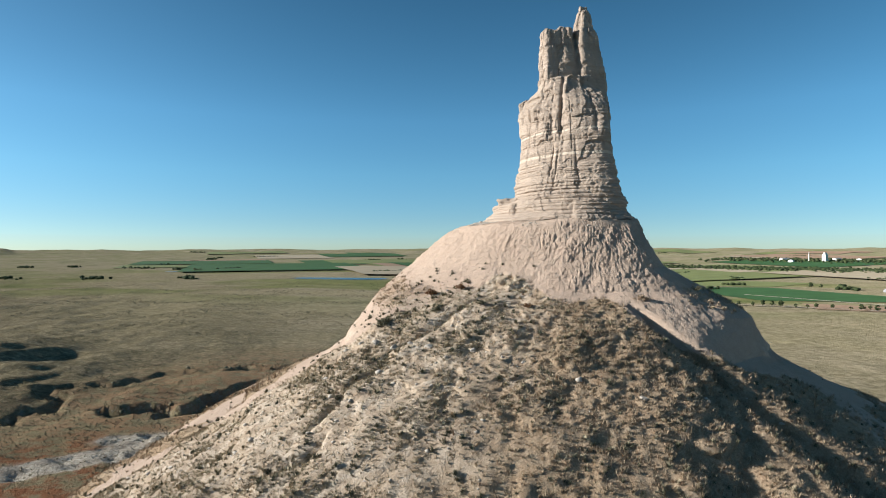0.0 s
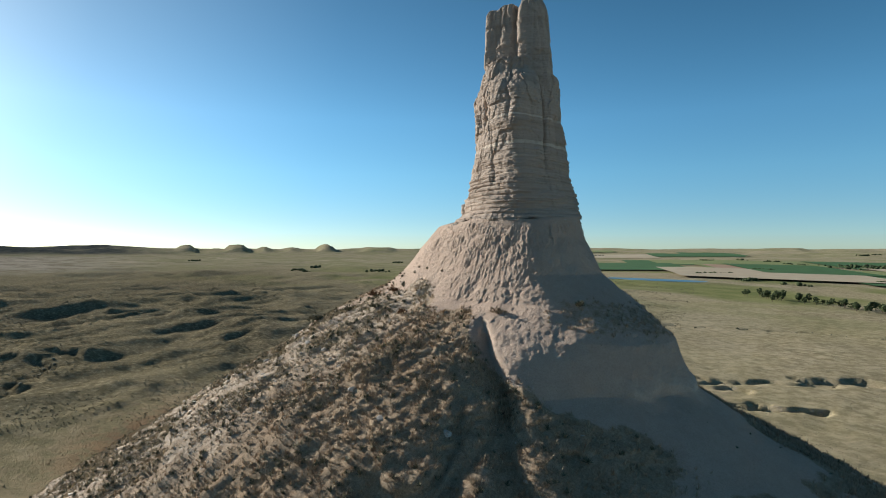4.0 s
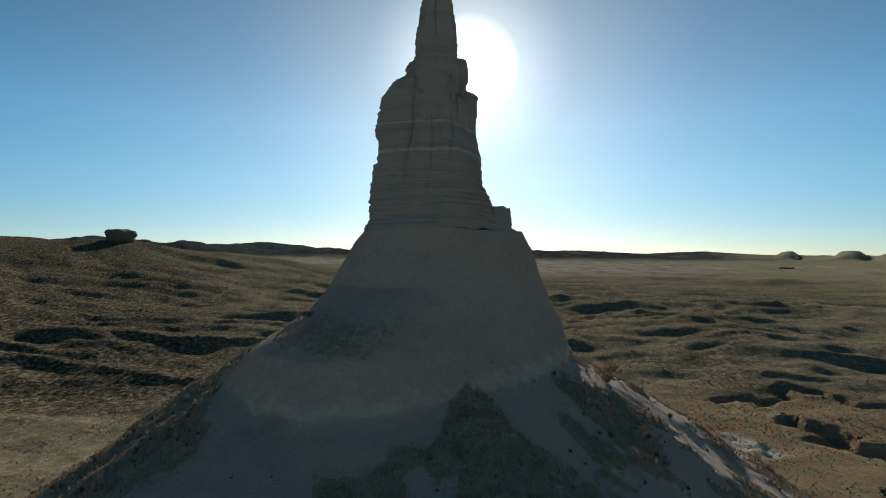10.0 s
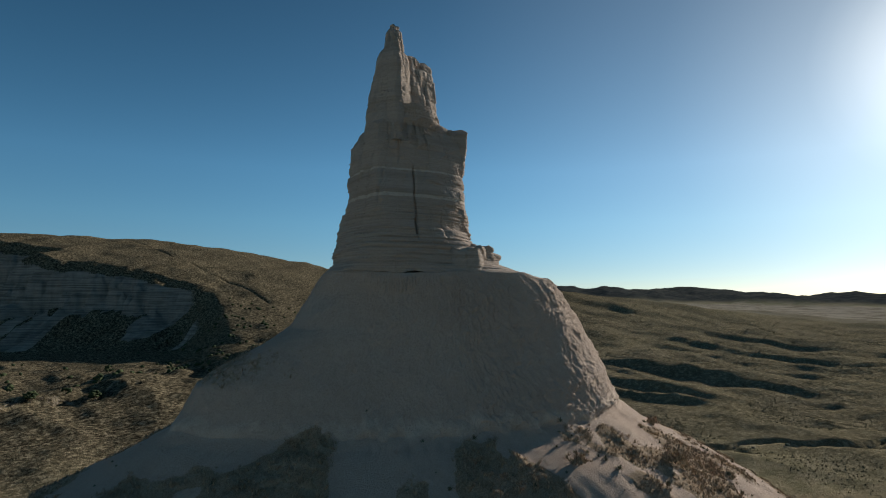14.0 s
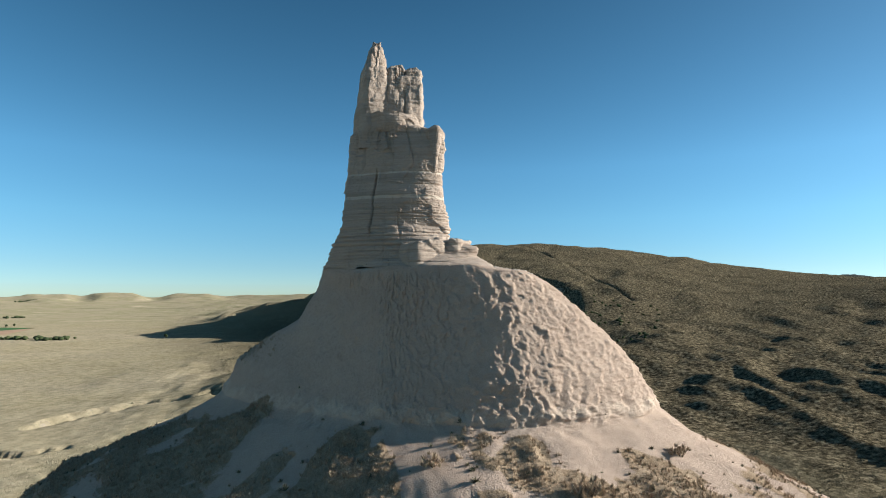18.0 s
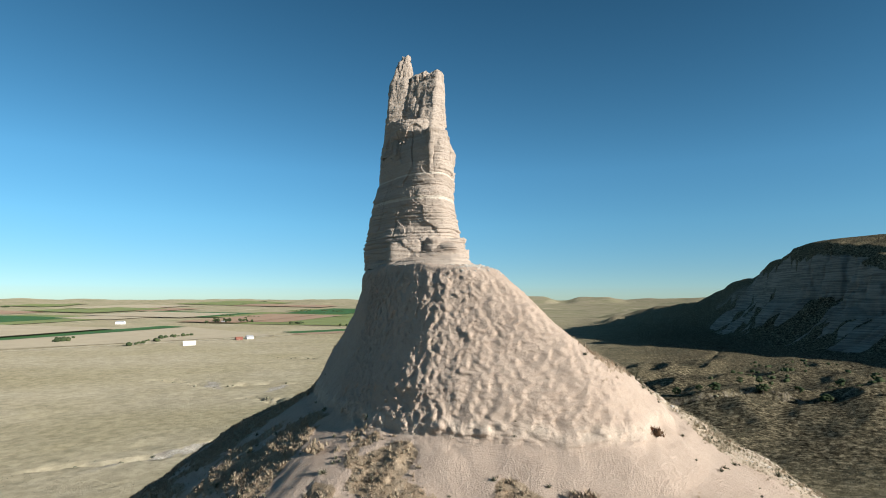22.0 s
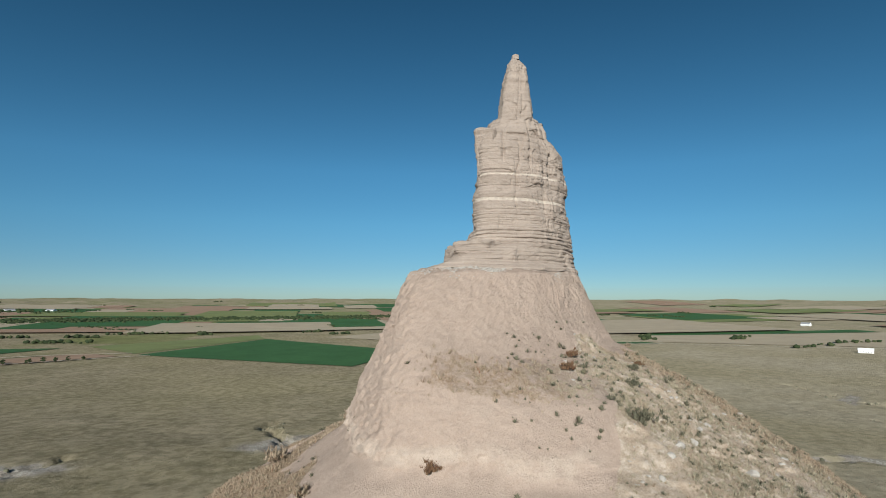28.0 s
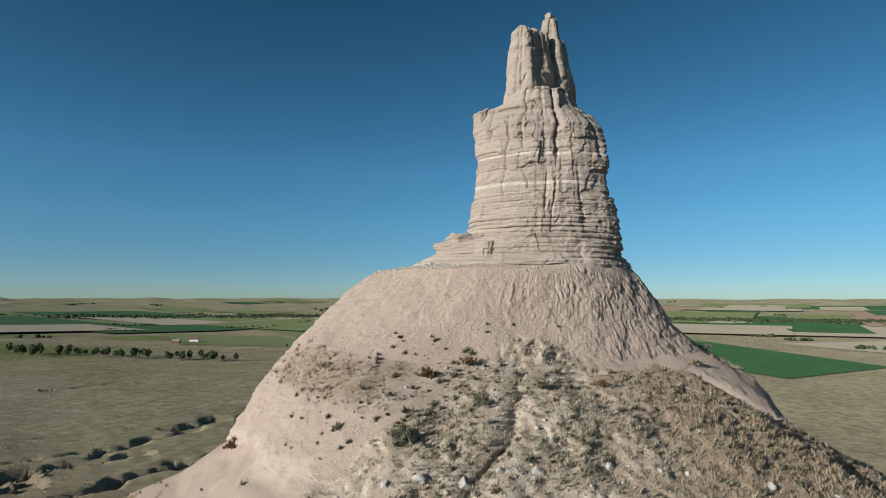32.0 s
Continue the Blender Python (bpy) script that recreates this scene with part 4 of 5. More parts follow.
def twig_bush(seed):
    """A ragged low bush of thin twigs that spread from the root at all heights."""
    r = np.random.default_rng(seed)
    v, f = [], []
    for k in range(36):
        a, up, l = r.uniform(0, TAU), r.uniform(0.05, 1.4), r.uniform(0.7, 1.15)
        way = np.array([math.cos(a) * math.cos(up), math.sin(a) * math.cos(up), math.sin(up)])
        side = np.cross(way, [0.3, 0.2, 1.0])
        side = side / np.linalg.norm(side) * r.uniform(0.07, 0.16)
        root = way * r.uniform(0.0, 0.45)
        v += [root - side, root + side, way * l]
        f.append([3 * k, 3 * k + 1, 3 * k + 2])
    return np.array(v), np.array(f)


def clump(level, seed, squash=0.7, rough=0.35):
    """An uneven rounded bush or stone."""
    v, f = ico(level)
    n = vnoise(v[:, 0] * 1.7 + seed * 5.1, v[:, 1] * 1.7, v[:, 2] * 1.7, 400 + seed)
    m = vnoise(v[:, 0] * 4.0 + seed * 3.7, v[:, 1] * 4.0, v[:, 2] * 4.0, 430 + seed)
    v = v * (1 + rough * n + 0.6 * rough * m)[:, None]
    v[:, 2] *= squash
    return v, f


def strewn(name, shapes, places, sizes, heights=None):
    """One mesh of many small shapes, each turned and sized on its own."""
    places, sizes = np.asarray(places, float), np.asarray(sizes, float)
    heights = sizes if heights is None else np.asarray(heights, float)
    pick = rng.integers(0, len(shapes), len(places))
    turn = rng.uniform(0, TAU, len(places))
    vs, fs, base = [], [], 0
    for k, (v, f) in enumerate(shapes):
        i = np.nonzero(pick == k)[0]
        if len(i) == 0:
            continue
        c, s = np.cos(turn[i])[:, None], np.sin(turn[i])[:, None]
        x = (v[:, 0] * c - v[:, 1] * s) * sizes[i][:, None] + places[i, 0][:, None]
        y = (v[:, 0] * s + v[:, 1] * c) * sizes[i][:, None] + places[i, 1][:, None]
        z = v[:, 2][None] * heights[i][:, None] + places[i, 2][:, None]
        vs.append(np.stack([x, y, z], -1).reshape(-1, 3))
        fs.append((f[None] + (np.arange(len(i)) * len(v))[:, None, None] + base).reshape(-1, 3))
        base += len(i) * len(v)
    return mesh_from(name, np.concatenate(vs), np.concatenate(fs), False)


def on_mound(count, weight):
    """Random places on the mound, as dense as the weight stored for each mesh place asks."""
    pl = MOUND_FIELD["place"]
    nxt = np.roll(pl, -1, axis=1)
    wide = np.linalg.norm(nxt - pl, axis=-1)[:-1]
    tall = np.linalg.norm(pl[1:] - pl[:-1], axis=-1)
    w = (weight[:-1] * wide * tall).ravel()
    i = rng.choice(len(w), count, p=w / w.sum())
    r, c = np.divmod(i, pl.shape[1])
    a, b = rng.uniform(0, 1, (count, 1)), rng.uniform(0, 1, (count, 1))
    return (pl[r, c] * (1 - a) + nxt[r, c] * a) * (1 - b) + (pl[r + 1, c] * (1 - a) + nxt[r + 1, c] * a) * b


def stuff(name, me, material, label, category):
    ob = part(name, me, material)
    return tagged(ob, label, category, kind="stuff")


grass, apron, bear, lv = MOUND_FIELD["grass"], MOUND_FIELD["apron"], MOUND_FIELD["deg"], MOUND_FIELD["place"][..., 2]
patchy = smooth(-0.5, 0.5, fbm(MOUND_FIELD["place"][..., 0] / 4, MOUND_FIELD["place"][..., 1] / 4, 0, 3, 501))
open_ground = (lv > 12) * 1.0
tufts = [blade_tuft(9, 20 + k) for k in range(6)]
fine_tufts = [blade_tuft(12, 40 + k, 0.55) for k in range(6)]
bushes = [clump(2, k, 0.75, 0.45) for k in range(5)]
twigs = [twig_bush(70 + k) for k in range(6)]
low_bushes = [clump(1, 10 + k, 0.7, 0.4) for k in range(6)]
stones = [clump(1, 30 + k, 0.5, 0.75) for k in range(6)]

brown = smooth(226, 264, bear) + (1 - smooth(180, 190, bear))
p = on_mound(36000, grass * (0.25 + patchy ** 2) * open_ground * (1 - brown))
s = rng.uniform(0.18, 0.42, len(p))
stuff("straw_grass", strewn("straw_grass", fine_tufts, p, s, s * rng.uniform(0.7, 1.1, len(p))), M_STRAW, "grey straw-coloured grass among pale clay", "grass")
p = on_mound(64000, grass * (0.8 + 0.6 * patchy) * open_ground * (0.05 + brown))
s = rng.uniform(0.22, 0.46, len(p)) * rng.choice([0.8, 1.0, 1.35], len(p))
stuff("bunchgrass", strewn("bunchgrass", fine_tufts, p, s, s * rng.uniform(0.8, 1.4, len(p))), M_TUFT, "dry straw-coloured bunchgrass on the apron of the mound", "grass")
p = on_mound(4200, np.clip(grass * apron * (0.15 + patchy ** 2) * open_ground + 0.10 * grass * open_ground, 0, 2))
s = rng.uniform(0.12, 0.36, len(p)) * rng.choice([0.7, 1.0, 1.4], len(p))
stuff("sagebrush", strewn("sagebrush", twigs, p - [0, 0, 0.05], s * 1.5), M_SAGE, "grey-green sagebrush scattered over the mound's slope", "shrub")
p = on_mound(1300, grass * apron * patchy ** 4 * open_ground)
s = rng.uniform(0.25, 0.75, len(p))
stuff("grey_bush", strewn("grey_bush", twigs, p - [0, 0, 0.05], s, s * 0.8), M_STRAW, "grey-green bushes in patches on the apron", "shrub")
p = on_mound(650, (1 - grass) * smooth(66, 58, lv) * open_ground * (0.02 + smooth(170, 190, bear) * (1 - smooth(225, 240, bear)) * smooth(50, 53, lv) * 1.6 + 0.25 * smooth(50, 44, lv)))
s = rng.gamma(3.0, 0.06, len(p)) + 0.05
stuff("small_shrub", strewn("small_shrub", twigs, p, s * 1.6), M_SAGE, "small dark shrubs dotted over bare clay", "shrub")
p = on_mound(1300, grass * apron * (0.1 + (1 - patchy)) * open_ground * (0.15 + 1 - smooth(225, 265, bear)))
s = rng.gamma(1.5, 0.06, len(p)) + 0.05
stuff("loose_stone", strewn("loose_stone", stones, p, s), M_STONE, "loose pale stones on the grassy apron", "stone")

p = on_mound(900, smooth(67.6, 68.9, lv) * patchy ** 2 * (0.12 + smooth(130, 160, bear) * (1 - smooth(225, 250, bear))))
s = rng.gamma(1.3, 0.045, len(p)) + 0.04
stuff("rubble", strewn("rubble", stones, p, s), M_STONE, "loose rubble on the ledge round the foot of the shaft", "stone")

# sage on the hills and the plain
def on_land(count, near, far_, lo, hi, keep):
    d = np.exp(rng.uniform(math.log(near), math.log(far_), count * 3))
    a = np.radians(rng.uniform(lo, hi, count * 3))
    x, y = CX - d * np.sin(a), CY + d * np.cos(a)
    ok = rng.uniform(0, 1, len(x)) < keep(x, y, d)
    x, y, d = x[ok][:count], y[ok][:count], d[ok][:count]
    return np.stack([x, y, land(x, y)], -1), d


p, d = on_land(64000, 75, 1250, 8, 196, lambda x, y, d: smooth(-0.35, 0.4, fbm(x / 40, y / 40, 0, 3, 511)) * (0.12 + 0.88 * smooth(150, 320, d)))
s = rng.uniform(0.3, 0.8, len(p)) * (1 + smooth(300, 900, d) * 1.3)
stuff("sagebrush", strewn("sagebrush", tufts, p, s * 1.2, s * 0.95), M_SAGE, "dark sagebrush covering the rolling hills", "shrub")
p, d = on_land(11000, 100, 700, 195, 370, lambda x, y, d: 0.15 + 0.85 * smooth(0.1, 0.6, fbm(x / 60, y / 60, 4, 3, 513)))
s = rng.uniform(0.25, 0.6, len(p))
stuff("weed_clump", strewn("weed_clump", tufts, p, s, s * 0.7), M_SAGE, "low weeds scattered over the dry plain", "weed")
# darker brush in the gullies under the hill
pp_ = []
for half, depth, line in GULLIES:
    for (ax, ay), (bx, by) in zip(line[:-1], line[1:]):
        k = int(math.hypot(bx - ax, by - ay) / 9)
        t = rng.uniform(0, 1, (k, 1))
        pp_.append(np.array([ax, ay]) * (1 - t) + np.array([bx, by]) * t + rng.normal(0, half * 0.8, (k, 2)))
pp_ = np.concatenate(pp_)
pz = np.stack([pp_[:, 0], pp_[:, 1], land(pp_[:, 0], pp_[:, 1])], -1)
stuff("gully_brush", strewn("gully_brush", bushes, pz, rng.uniform(0.5, 1.5, len(pz))), M_SAGE, "dark brush in the dry gullies", "shrub")
p, d = on_land(160, 420, 760, 148, 182, lambda x, y, d: smooth(0.0, 0.5, fbm(x / 50, y / 50, 8, 2, 517)))
stuff("juniper", strewn("juniper", bushes, p + [0, 0, 0.6], rng.uniform(1.0, 2.4, len(p)), rng.uniform(1.2, 2.6, len(p))), M_LEAF, "dark junipers in the folds of the hill", "shrub")
p, d = on_land(700, 90, 260, 40, 92, lambda x, y, d: smooth(75, 30, np.hypot(x - CX + 150, (y - CY - 70) / 1.4)))
s = rng.uniform(0.3, 0.8, len(p))
stuff("red_weed", strewn("red_weed", tufts, p, s, s * 0.7), M_RUST, "rust-red weeds below the butte", "weed")


# ---------------------------------------------------------------- single shrubs and boulders on the mound
def surface(x, y):
    """Height of the mound below a place in plan."""
    pl = MOUND_FIELD["place"].reshape(-1, 3)
    i = np.argmin((pl[:, 0] - x) ** 2 + (pl[:, 1] - y) ** 2)
    return float(pl[i, 2])


def shrub(x, y, size, material, label, seed):
    """A woody shrub: a few stems and a ragged crown of twig clumps."""
    r = np.random.default_rng(seed)
    ob = thing("shrub", label, "shrub", "single shrubs on the mound", place=(x, y, surface(x, y)))
    bm = bmesh.new()
    for k in range(5):
        a, l = r.uniform(0, TAU), size * r.uniform(0.5, 0.8)
        tip = Vector((math.cos(a) * l * 0.6, math.sin(a) * l * 0.6, l))
        m = Matrix.Translation(tip / 2) @ tip.to_track_quat("Z", "Y").to_matrix().to_4x4()
        bmesh.ops.create_cone(bm, segments=5, radius1=0.05 * size, radius2=0.02 * size, depth=l * 1.2, matrix=m)
    part("stems", bm, M_BARK, ob)
    n = 46
    pts = r.normal(0, 0.42, (n, 3)) * size
    pts[:, 2] = np.abs(pts[:, 2]) * 0.8 + 0.2 * size
    vs, fs, base = [], [], 0
    for q in pts:
        v, f = blade_tuft(9, int(r.integers(0, 9999)))
        v = v * size * r.uniform(0.3, 0.5) + q
        vs.append(v)
        fs.append(f + base)
        base += len(v)
    part("foliage", mesh_from("foliage", np.concatenate(vs), np.concatenate(fs), False), material, ob)["kind"] = "stuff"
    return ob


for k, (x, y, size, mat, label) in enumerate((
        (2.9, 89.9, 0.9, M_RUST, "rust-brown dry shrub on the mound's shoulder"),
        (-1.9, 90.6, 1.0, M_RUST, "rust-brown dry shrub on the clay slope"),
        (-9.0, 84.5, 1.3, M_SAGE, "grey-brown shrub beside the pale boulders"),
        (-1.0, 83.5, 0.8, M_SAGE, "grey-green shrub in the apron's grass"),
        (5.5, 82.0, 0.7, M_SAGE, "grey-green shrub in the apron's grass"),
        (12.0, 80.0, 0.7, M_RUST, "brown shrub in the apron's grass"),
        (-16.6, 104.4, 1.0, M_RUST, "reddish shrub at the foot of the clay cone"),
        (-13.0, 118.0, 1.2, M_TUFT, "straw-coloured bush below the clay cone"),
        (18.0, 122.0, 1.3, M_TUFT, "straw-coloured bush below the clay cone"),
        (2.0, 127.0, 1.6, M_TUFT, "wide straw-coloured bush on the lower slope"),
        (28.0, 78.5, 0.8, M_TUFT, "dry bush on the ridge above the gully"),
        (37.0, 81.5, 0.7, M_SAGE, "dark bush on the shaded clay bench"),
        (33.0, 70.0, 1.1, M_TUFT, "yellowish bush at the gully's edge"))):
    shrub(x, y, size, mat, label, 600 + k)


def boulder(x, y, size, seed):
    v, f = ico(4)
    r = np.random.default_rng(seed)
    cut = r.normal(0, 1, (13, 3)) * [1, 1, 0.8]
    cut = cut / np.linalg.norm(cut, axis=1)[:, None]
    reach = r.uniform(0.55, 0.95, 13)
    dots = np.clip(v @ cut.T, 1e-3, 1)
    v = v * np.minimum(1.0, (reach[None] / dots).min(1))[:, None]
    v = v * (1 + 0.05 * fbm(v[:, 0] * 3 + seed, v[:, 1] * 3, v[:, 2] * 3, 3, 441) + 0.04 * np.floor(3 * vnoise(v[:, 2] * 5, seed, 0, 443)) / 3)[:, None] * [1.1, 0.9, 0.72]
    ob = part("boulder", mesh_from("boulder", v * size, f, False), M_STONE)
    ob.location = (x, y, surface(x, y) - 0.2 * size)
    ob.rotation_euler = (0, 0, seed * 1.3)
    return tagged(ob, "pale weathered boulder bedded in the grassy apron", "boulder", "boulders on the apron")


for k, (x, y, size) in enumerate(((-9.8, 81.2, 1.1), (-12.0, 82.5, 0.9), (-7.0, 79.0, 1.2), (-4.5, 77.5, 0.8), (-14.5, 84.0, 0.8), (-2.0, 76.0, 1.0), (4.0, 73.5, 0.8), (-8.5, 74.0, 1.0),
                                  (10.0, 70.0, 0.7), (16.0, 66.0, 0.9), (22.5, 63.0, 0.8), (-1.5, 68.0, 0.7), (30.0, 64.0, 0.9), (-16.0, 77.0, 0.9))):
    boulder(x, y, size * 0.6, 700 + k)


# the rock that stands on the ridge to the south-west, coloured dark as against the sun
kx, ky = -869.0, -478.0
v, f = clump(4, 12, 0.55, 0.16)
v = v * np.array([30.0, 24.0, 34.0])
v[:, 2] = np.where(v[:, 2] > 8.5, 8.5 + (v[:, 2] - 8.5) * 0.35, v[:, 2]) + 0.8 * np.floor(2 * vnoise(v[:, 0] / 9, v[:, 1] / 9, v[:, 2] / 3, 541)) / 2
over = 1 - 0.1 * smooth(3, -4, v[:, 2])
v[:, :2] *= over[:, None]
knob_ = part("ridge_rock", mesh_from("ridge_rock", v, f, False), M_DARKROCK)
knob_.location = (kx, ky, float(land(kx, ky)) + 8.5)
tagged(knob_, "flat-topped rock knob on a grassy ridge, coloured dark for backlit shade", "rock")


# ---------------------------------------------------------------- fields, tracks and ponds
def draped(name, corners, material, cells=40, lift=0.9):
    """A four-sided patch laid over the land."""
    (ax, ay), (bx, by), (cx, cy), (dx, dy) = corners
    s, t = np.meshgrid(np.linspace(0, 1, cells), np.linspace(0, 1, cells), indexing="ij")
    x = (1 - s) * ((1 - t) * ax + t * dx) + s * ((1 - t) * bx + t * cx)
    y = (1 - s) * ((1 - t) * ay + t * dy) + s * ((1 - t) * by + t * cy)
    v = np.stack([x, y, land(x, y) + lift], -1).reshape(-1, 3)
    q = grid_quads(cells, cells, False)
    u = v[q[0]]
    up = np.cross(u[1] - u[0], u[2] - u[0])[2] > 0
    return part(name, mesh_from(name, v, q if up else q[:, ::-1]), material)


FIELDS = (
    (((705, 320), (940, 275), (1230, 680), (840, 740)), M_CROP, "dark green irrigated crop field"),
    (((1040, 272), (1130, 250), (1185, -190), (1150, -205)), M_CROP, "narrow dark green crop strip beside stubble"),
    (((1400, -250), (1470, -235), (1660, -860), (1569, -880)), M_CROP, "dark green crop strip beyond the stubble"),
    (((1090, -880), (1160, -895), (1010, -1500), (920, -1480)), M_CROP, "green crop strip along a tree row"),
    (((600, 1060), (560, 1420), (800, 1380), (960, 985)), M_CROP, "green irrigated field beyond the tree row"),
    (((250, 1250), (300, 1600), (540, 1480), (500, 1120)), M_PASTURE, "light green pasture on the valley floor"),
    (((560, 1480), (600, 1800), (1000, 1500), (820, 1400)), M_PASTURE, "light green pasture on the valley floor"),
    (((860, 760), (1000, 960), (1350, 760), (1240, 690)), M_PASTURE, "light green pasture beside the crop"),
    (((1195, -195), (1390, -235), (1560, -880), (1075, -800)), M_STUBBLE, "tan stubble field on the plain"),
    (((1150, 255), (1290, 560), (1700, 300), (1400, -220)), M_STUBBLE, "tan stubble field beside a farmhouse"),
    (((1060, -830), (1090, -880), (920, -1470), (860, -1250)), M_FALLOW, "reddish fallow field on the plain"),
    (((820, 760), (600, 900), (640, 1000), (860, 850)), M_FALLOW, "brown fallow strip below the tree row"),
)
for corners, mat, label in FIELDS:
    tagged(draped("crop_field", corners, mat), label, "field", "fields on the valley floor", "structure")
r_ = np.random.default_rng(21)
for k in range(118):
    a, d = radians(r_.uniform(222, 385)), math.exp(r_.uniform(math.log(1750), math.log(4300)))
    x, y = CX - d * math.sin(a), CY + d * math.cos(a)
    w, h = r_.uniform(120, 330), r_.uniform(120, 330)
    c, s_ = math.cos(0.35), math.sin(0.35)
    quad = [(x + c * p - s_ * q, y + s_ * p + c * q) for p, q in ((-w, -h), (w, -h), (w, h), (-w, h))]
    if max(math.hypot(px - CX, py - CY) for px, py in quad) > 4700:
        continue
    mat, label = ((M_CROP, "green far-off crop field"), (M_STUBBLE, "pale far-off stubble field"), (M_PASTURE, "olive far-off pasture"), (M_FALLOW, "brown far-off fallow field"))[int(r_.choice(4, p=[0.3, 0.17, 0.37, 0.16]))]
    tagged(draped("crop_field", quad, mat, 14, 1.6 + 0.03 * k), label, "field", "far fields", "structure")


def track(line, width, label):
    """A dirt track along a broken line."""
    pts = []
    for (ax, ay), (bx, by) in zip(line[:-1], line[1:]):
        n = max(2, int(math.hypot(bx - ax, by - ay) / 12))
        pts += [(ax + (bx - ax) * j / n, ay + (by - ay) * j / n) for j in range(n)]
    pts = np.array(pts + [line[-1]], float)
    g = np.gradient(pts, axis=0)
    side = np.stack([-g[:, 1], g[:, 0]], -1) / np.linalg.norm(g, axis=1)[:, None] * width / 2
    rows = np.stack([pts + side, pts - side], 1).reshape(-1, 2)
    v = np.column_stack([rows, land(rows[:, 0], rows[:, 1]) + 1.3])
    q = grid_quads(len(pts), 2, False)
    ob = part("dirt_track", mesh_from("dirt_track", v, q[:, ::-1]), M_TRACK)
    return tagged(ob, label, "road", "dirt tracks", "structure")


track(((250, 1148), (408, 1042), (626, 911), (765, 780), (835, 712)), 6, "pale dirt track along a row of trees")
track(((640, 1190), (700, 1080), (745, 990), (830, 880), (870, 770)), 7, "pale dirt track between crop fields")
track(((1030, 265), (1100, 0), (1140, -205), (1070, -600), (1050, -830)), 6, "pale dirt track beside the stubble field")

for px, py, a, b, turn, level in PONDS:
    ang = np.linspace(0, TAU, 90, endpoint=False)
    c, s_ = math.cos(radians(turn)), math.sin(radians(turn))
    rr = 1.0 + 0.16 * fbm(np.cos(ang) * 1.6 + px, np.sin(ang) * 1.6, 0, 3, 521)
    x, y = px + c * a * rr * np.cos(ang) - s_ * b * rr * np.sin(ang), py + s_ * a * rr * np.cos(ang) + c * b * rr * np.sin(ang)
    bm = bmesh.new()
    bm.faces.new([bm.verts.new((p, q, level)) for p, q in zip(x, y)])
    tagged(part("pond", bm, M_WATER), "shallow blue pond in a green meadow", "pond", "ponds", "structure")


# ---------------------------------------------------------------- trees
def crown_mesh(seed, lobes=34):
    r = np.random.default_rng(seed)
    vs, fs, base = [], [], 0
    for k in range(lobes):
        q = r.normal(0, 1, 3)
        q = q / np.linalg.norm(q) * r.uniform(0.35, 1.0) ** 0.6 * np.array([0.36, 0.36, 0.36])
        q[2] = q[2] + 0.62
        v, f = clump(1, int(r.integers(0, 60)), 0.8, 0.5)
        vs.append(v * r.uniform(0.08, 0.15) + q)
        fs.append(f + base)
        base += len(v)
    return mesh_from("crown", np.concatenate(vs), np.concatenate(fs), False)


def trunk_mesh(seed):
    r = np.random.default_rng(seed)
    bm = bmesh.new()
    bmesh.ops.create_cone(bm, segments=7, radius1=0.035, radius2=0.02, depth=0.5, matrix=Matrix.Translation((0, 0, 0.24)))
    for k in range(4):
        a, l = r.uniform(0, TAU), r.uniform(0.25, 0.35)
        tip = Vector((math.cos(a) * 0.6, math.sin(a) * 0.6, 1)).normalized() * l
        m = Matrix.Translation(Vector((0, 0, 0.36)) + tip / 2) @ tip.to_track_quat("Z", "Y").to_matrix().to_4x4()
        bmesh.ops.create_cone(bm, segments=5, radius1=0.016, radius2=0.006, depth=l, matrix=m)
    me = bpy.data.meshes.new("trunk")
    bm.to_mesh(me)
    bm.free()
    return me


CROWNS, TRUNKS = [crown_mesh(800 + k) for k in range(4)], [trunk_mesh(820 + k) for k in range(3)]


def tree(x, y, tall, label, group):
    ob = thing("tree", label, "tree", group, place=(x, y, float(land(x, y)) - 0.1))
    part("trunk", TRUNKS[int(rng.integers(0, 3))], M_BARK, ob)
    part("crown", CROWNS[int(rng.integers(0, 4))], M_LEAF, ob)
    ob.scale = (tall * rng.uniform(0.8, 1.15), tall * rng.uniform(0.8, 1.15), tall)
    ob.rotation_euler = (0, 0, rng.uniform(0, TAU))
    return ob


def tree_row(a, b, count, tall, spread, label, group):
    for k in range(count):
        t = (k + rng.uniform(-0.4, 0.4)) / max(1, count - 1)
        tree(a[0] + (b[0] - a[0]) * t + rng.normal(0, spread), a[1] + (b[1] - a[1]) * t + rng.normal(0, spread), tall * rng.uniform(0.65, 1.2), label, group)


tree_row((408, 1034), (626, 903), 17, 11, 3, "small green tree in a row along a track", "tree row by the track")
tree_row((640, 893), (758, 772), 11, 10, 3, "small green tree in a row along a track", "tree row by the track")
tree_row((-30, 1130), (225, 885), 52, 13, 16, "leafy cottonwood in a belt beside a field", "cottonwood belt")
tree_row((1204, -1170), (998, -1532), 20, 11, 8, "leafy tree in a row beside a green strip", "tree row by the strip")
tree_row((1640, -1140), (1700, -1060), 20, 15, 24, "leafy tree round a farmyard", "farmyard trees")
tree_row((1282, 160), (1335, 228), 10, 19, 9, "large leafy tree beside a white farmhouse", "farmhouse trees")
tree_row((1521, 188), (1473, 122), 7, 19, 10, "large leafy tree beside a stubble field", "field-edge trees")
tree_row((670, 890), (700, 860), 5, 8, 5, "small green tree at the edge of a pasture", "pasture trees")
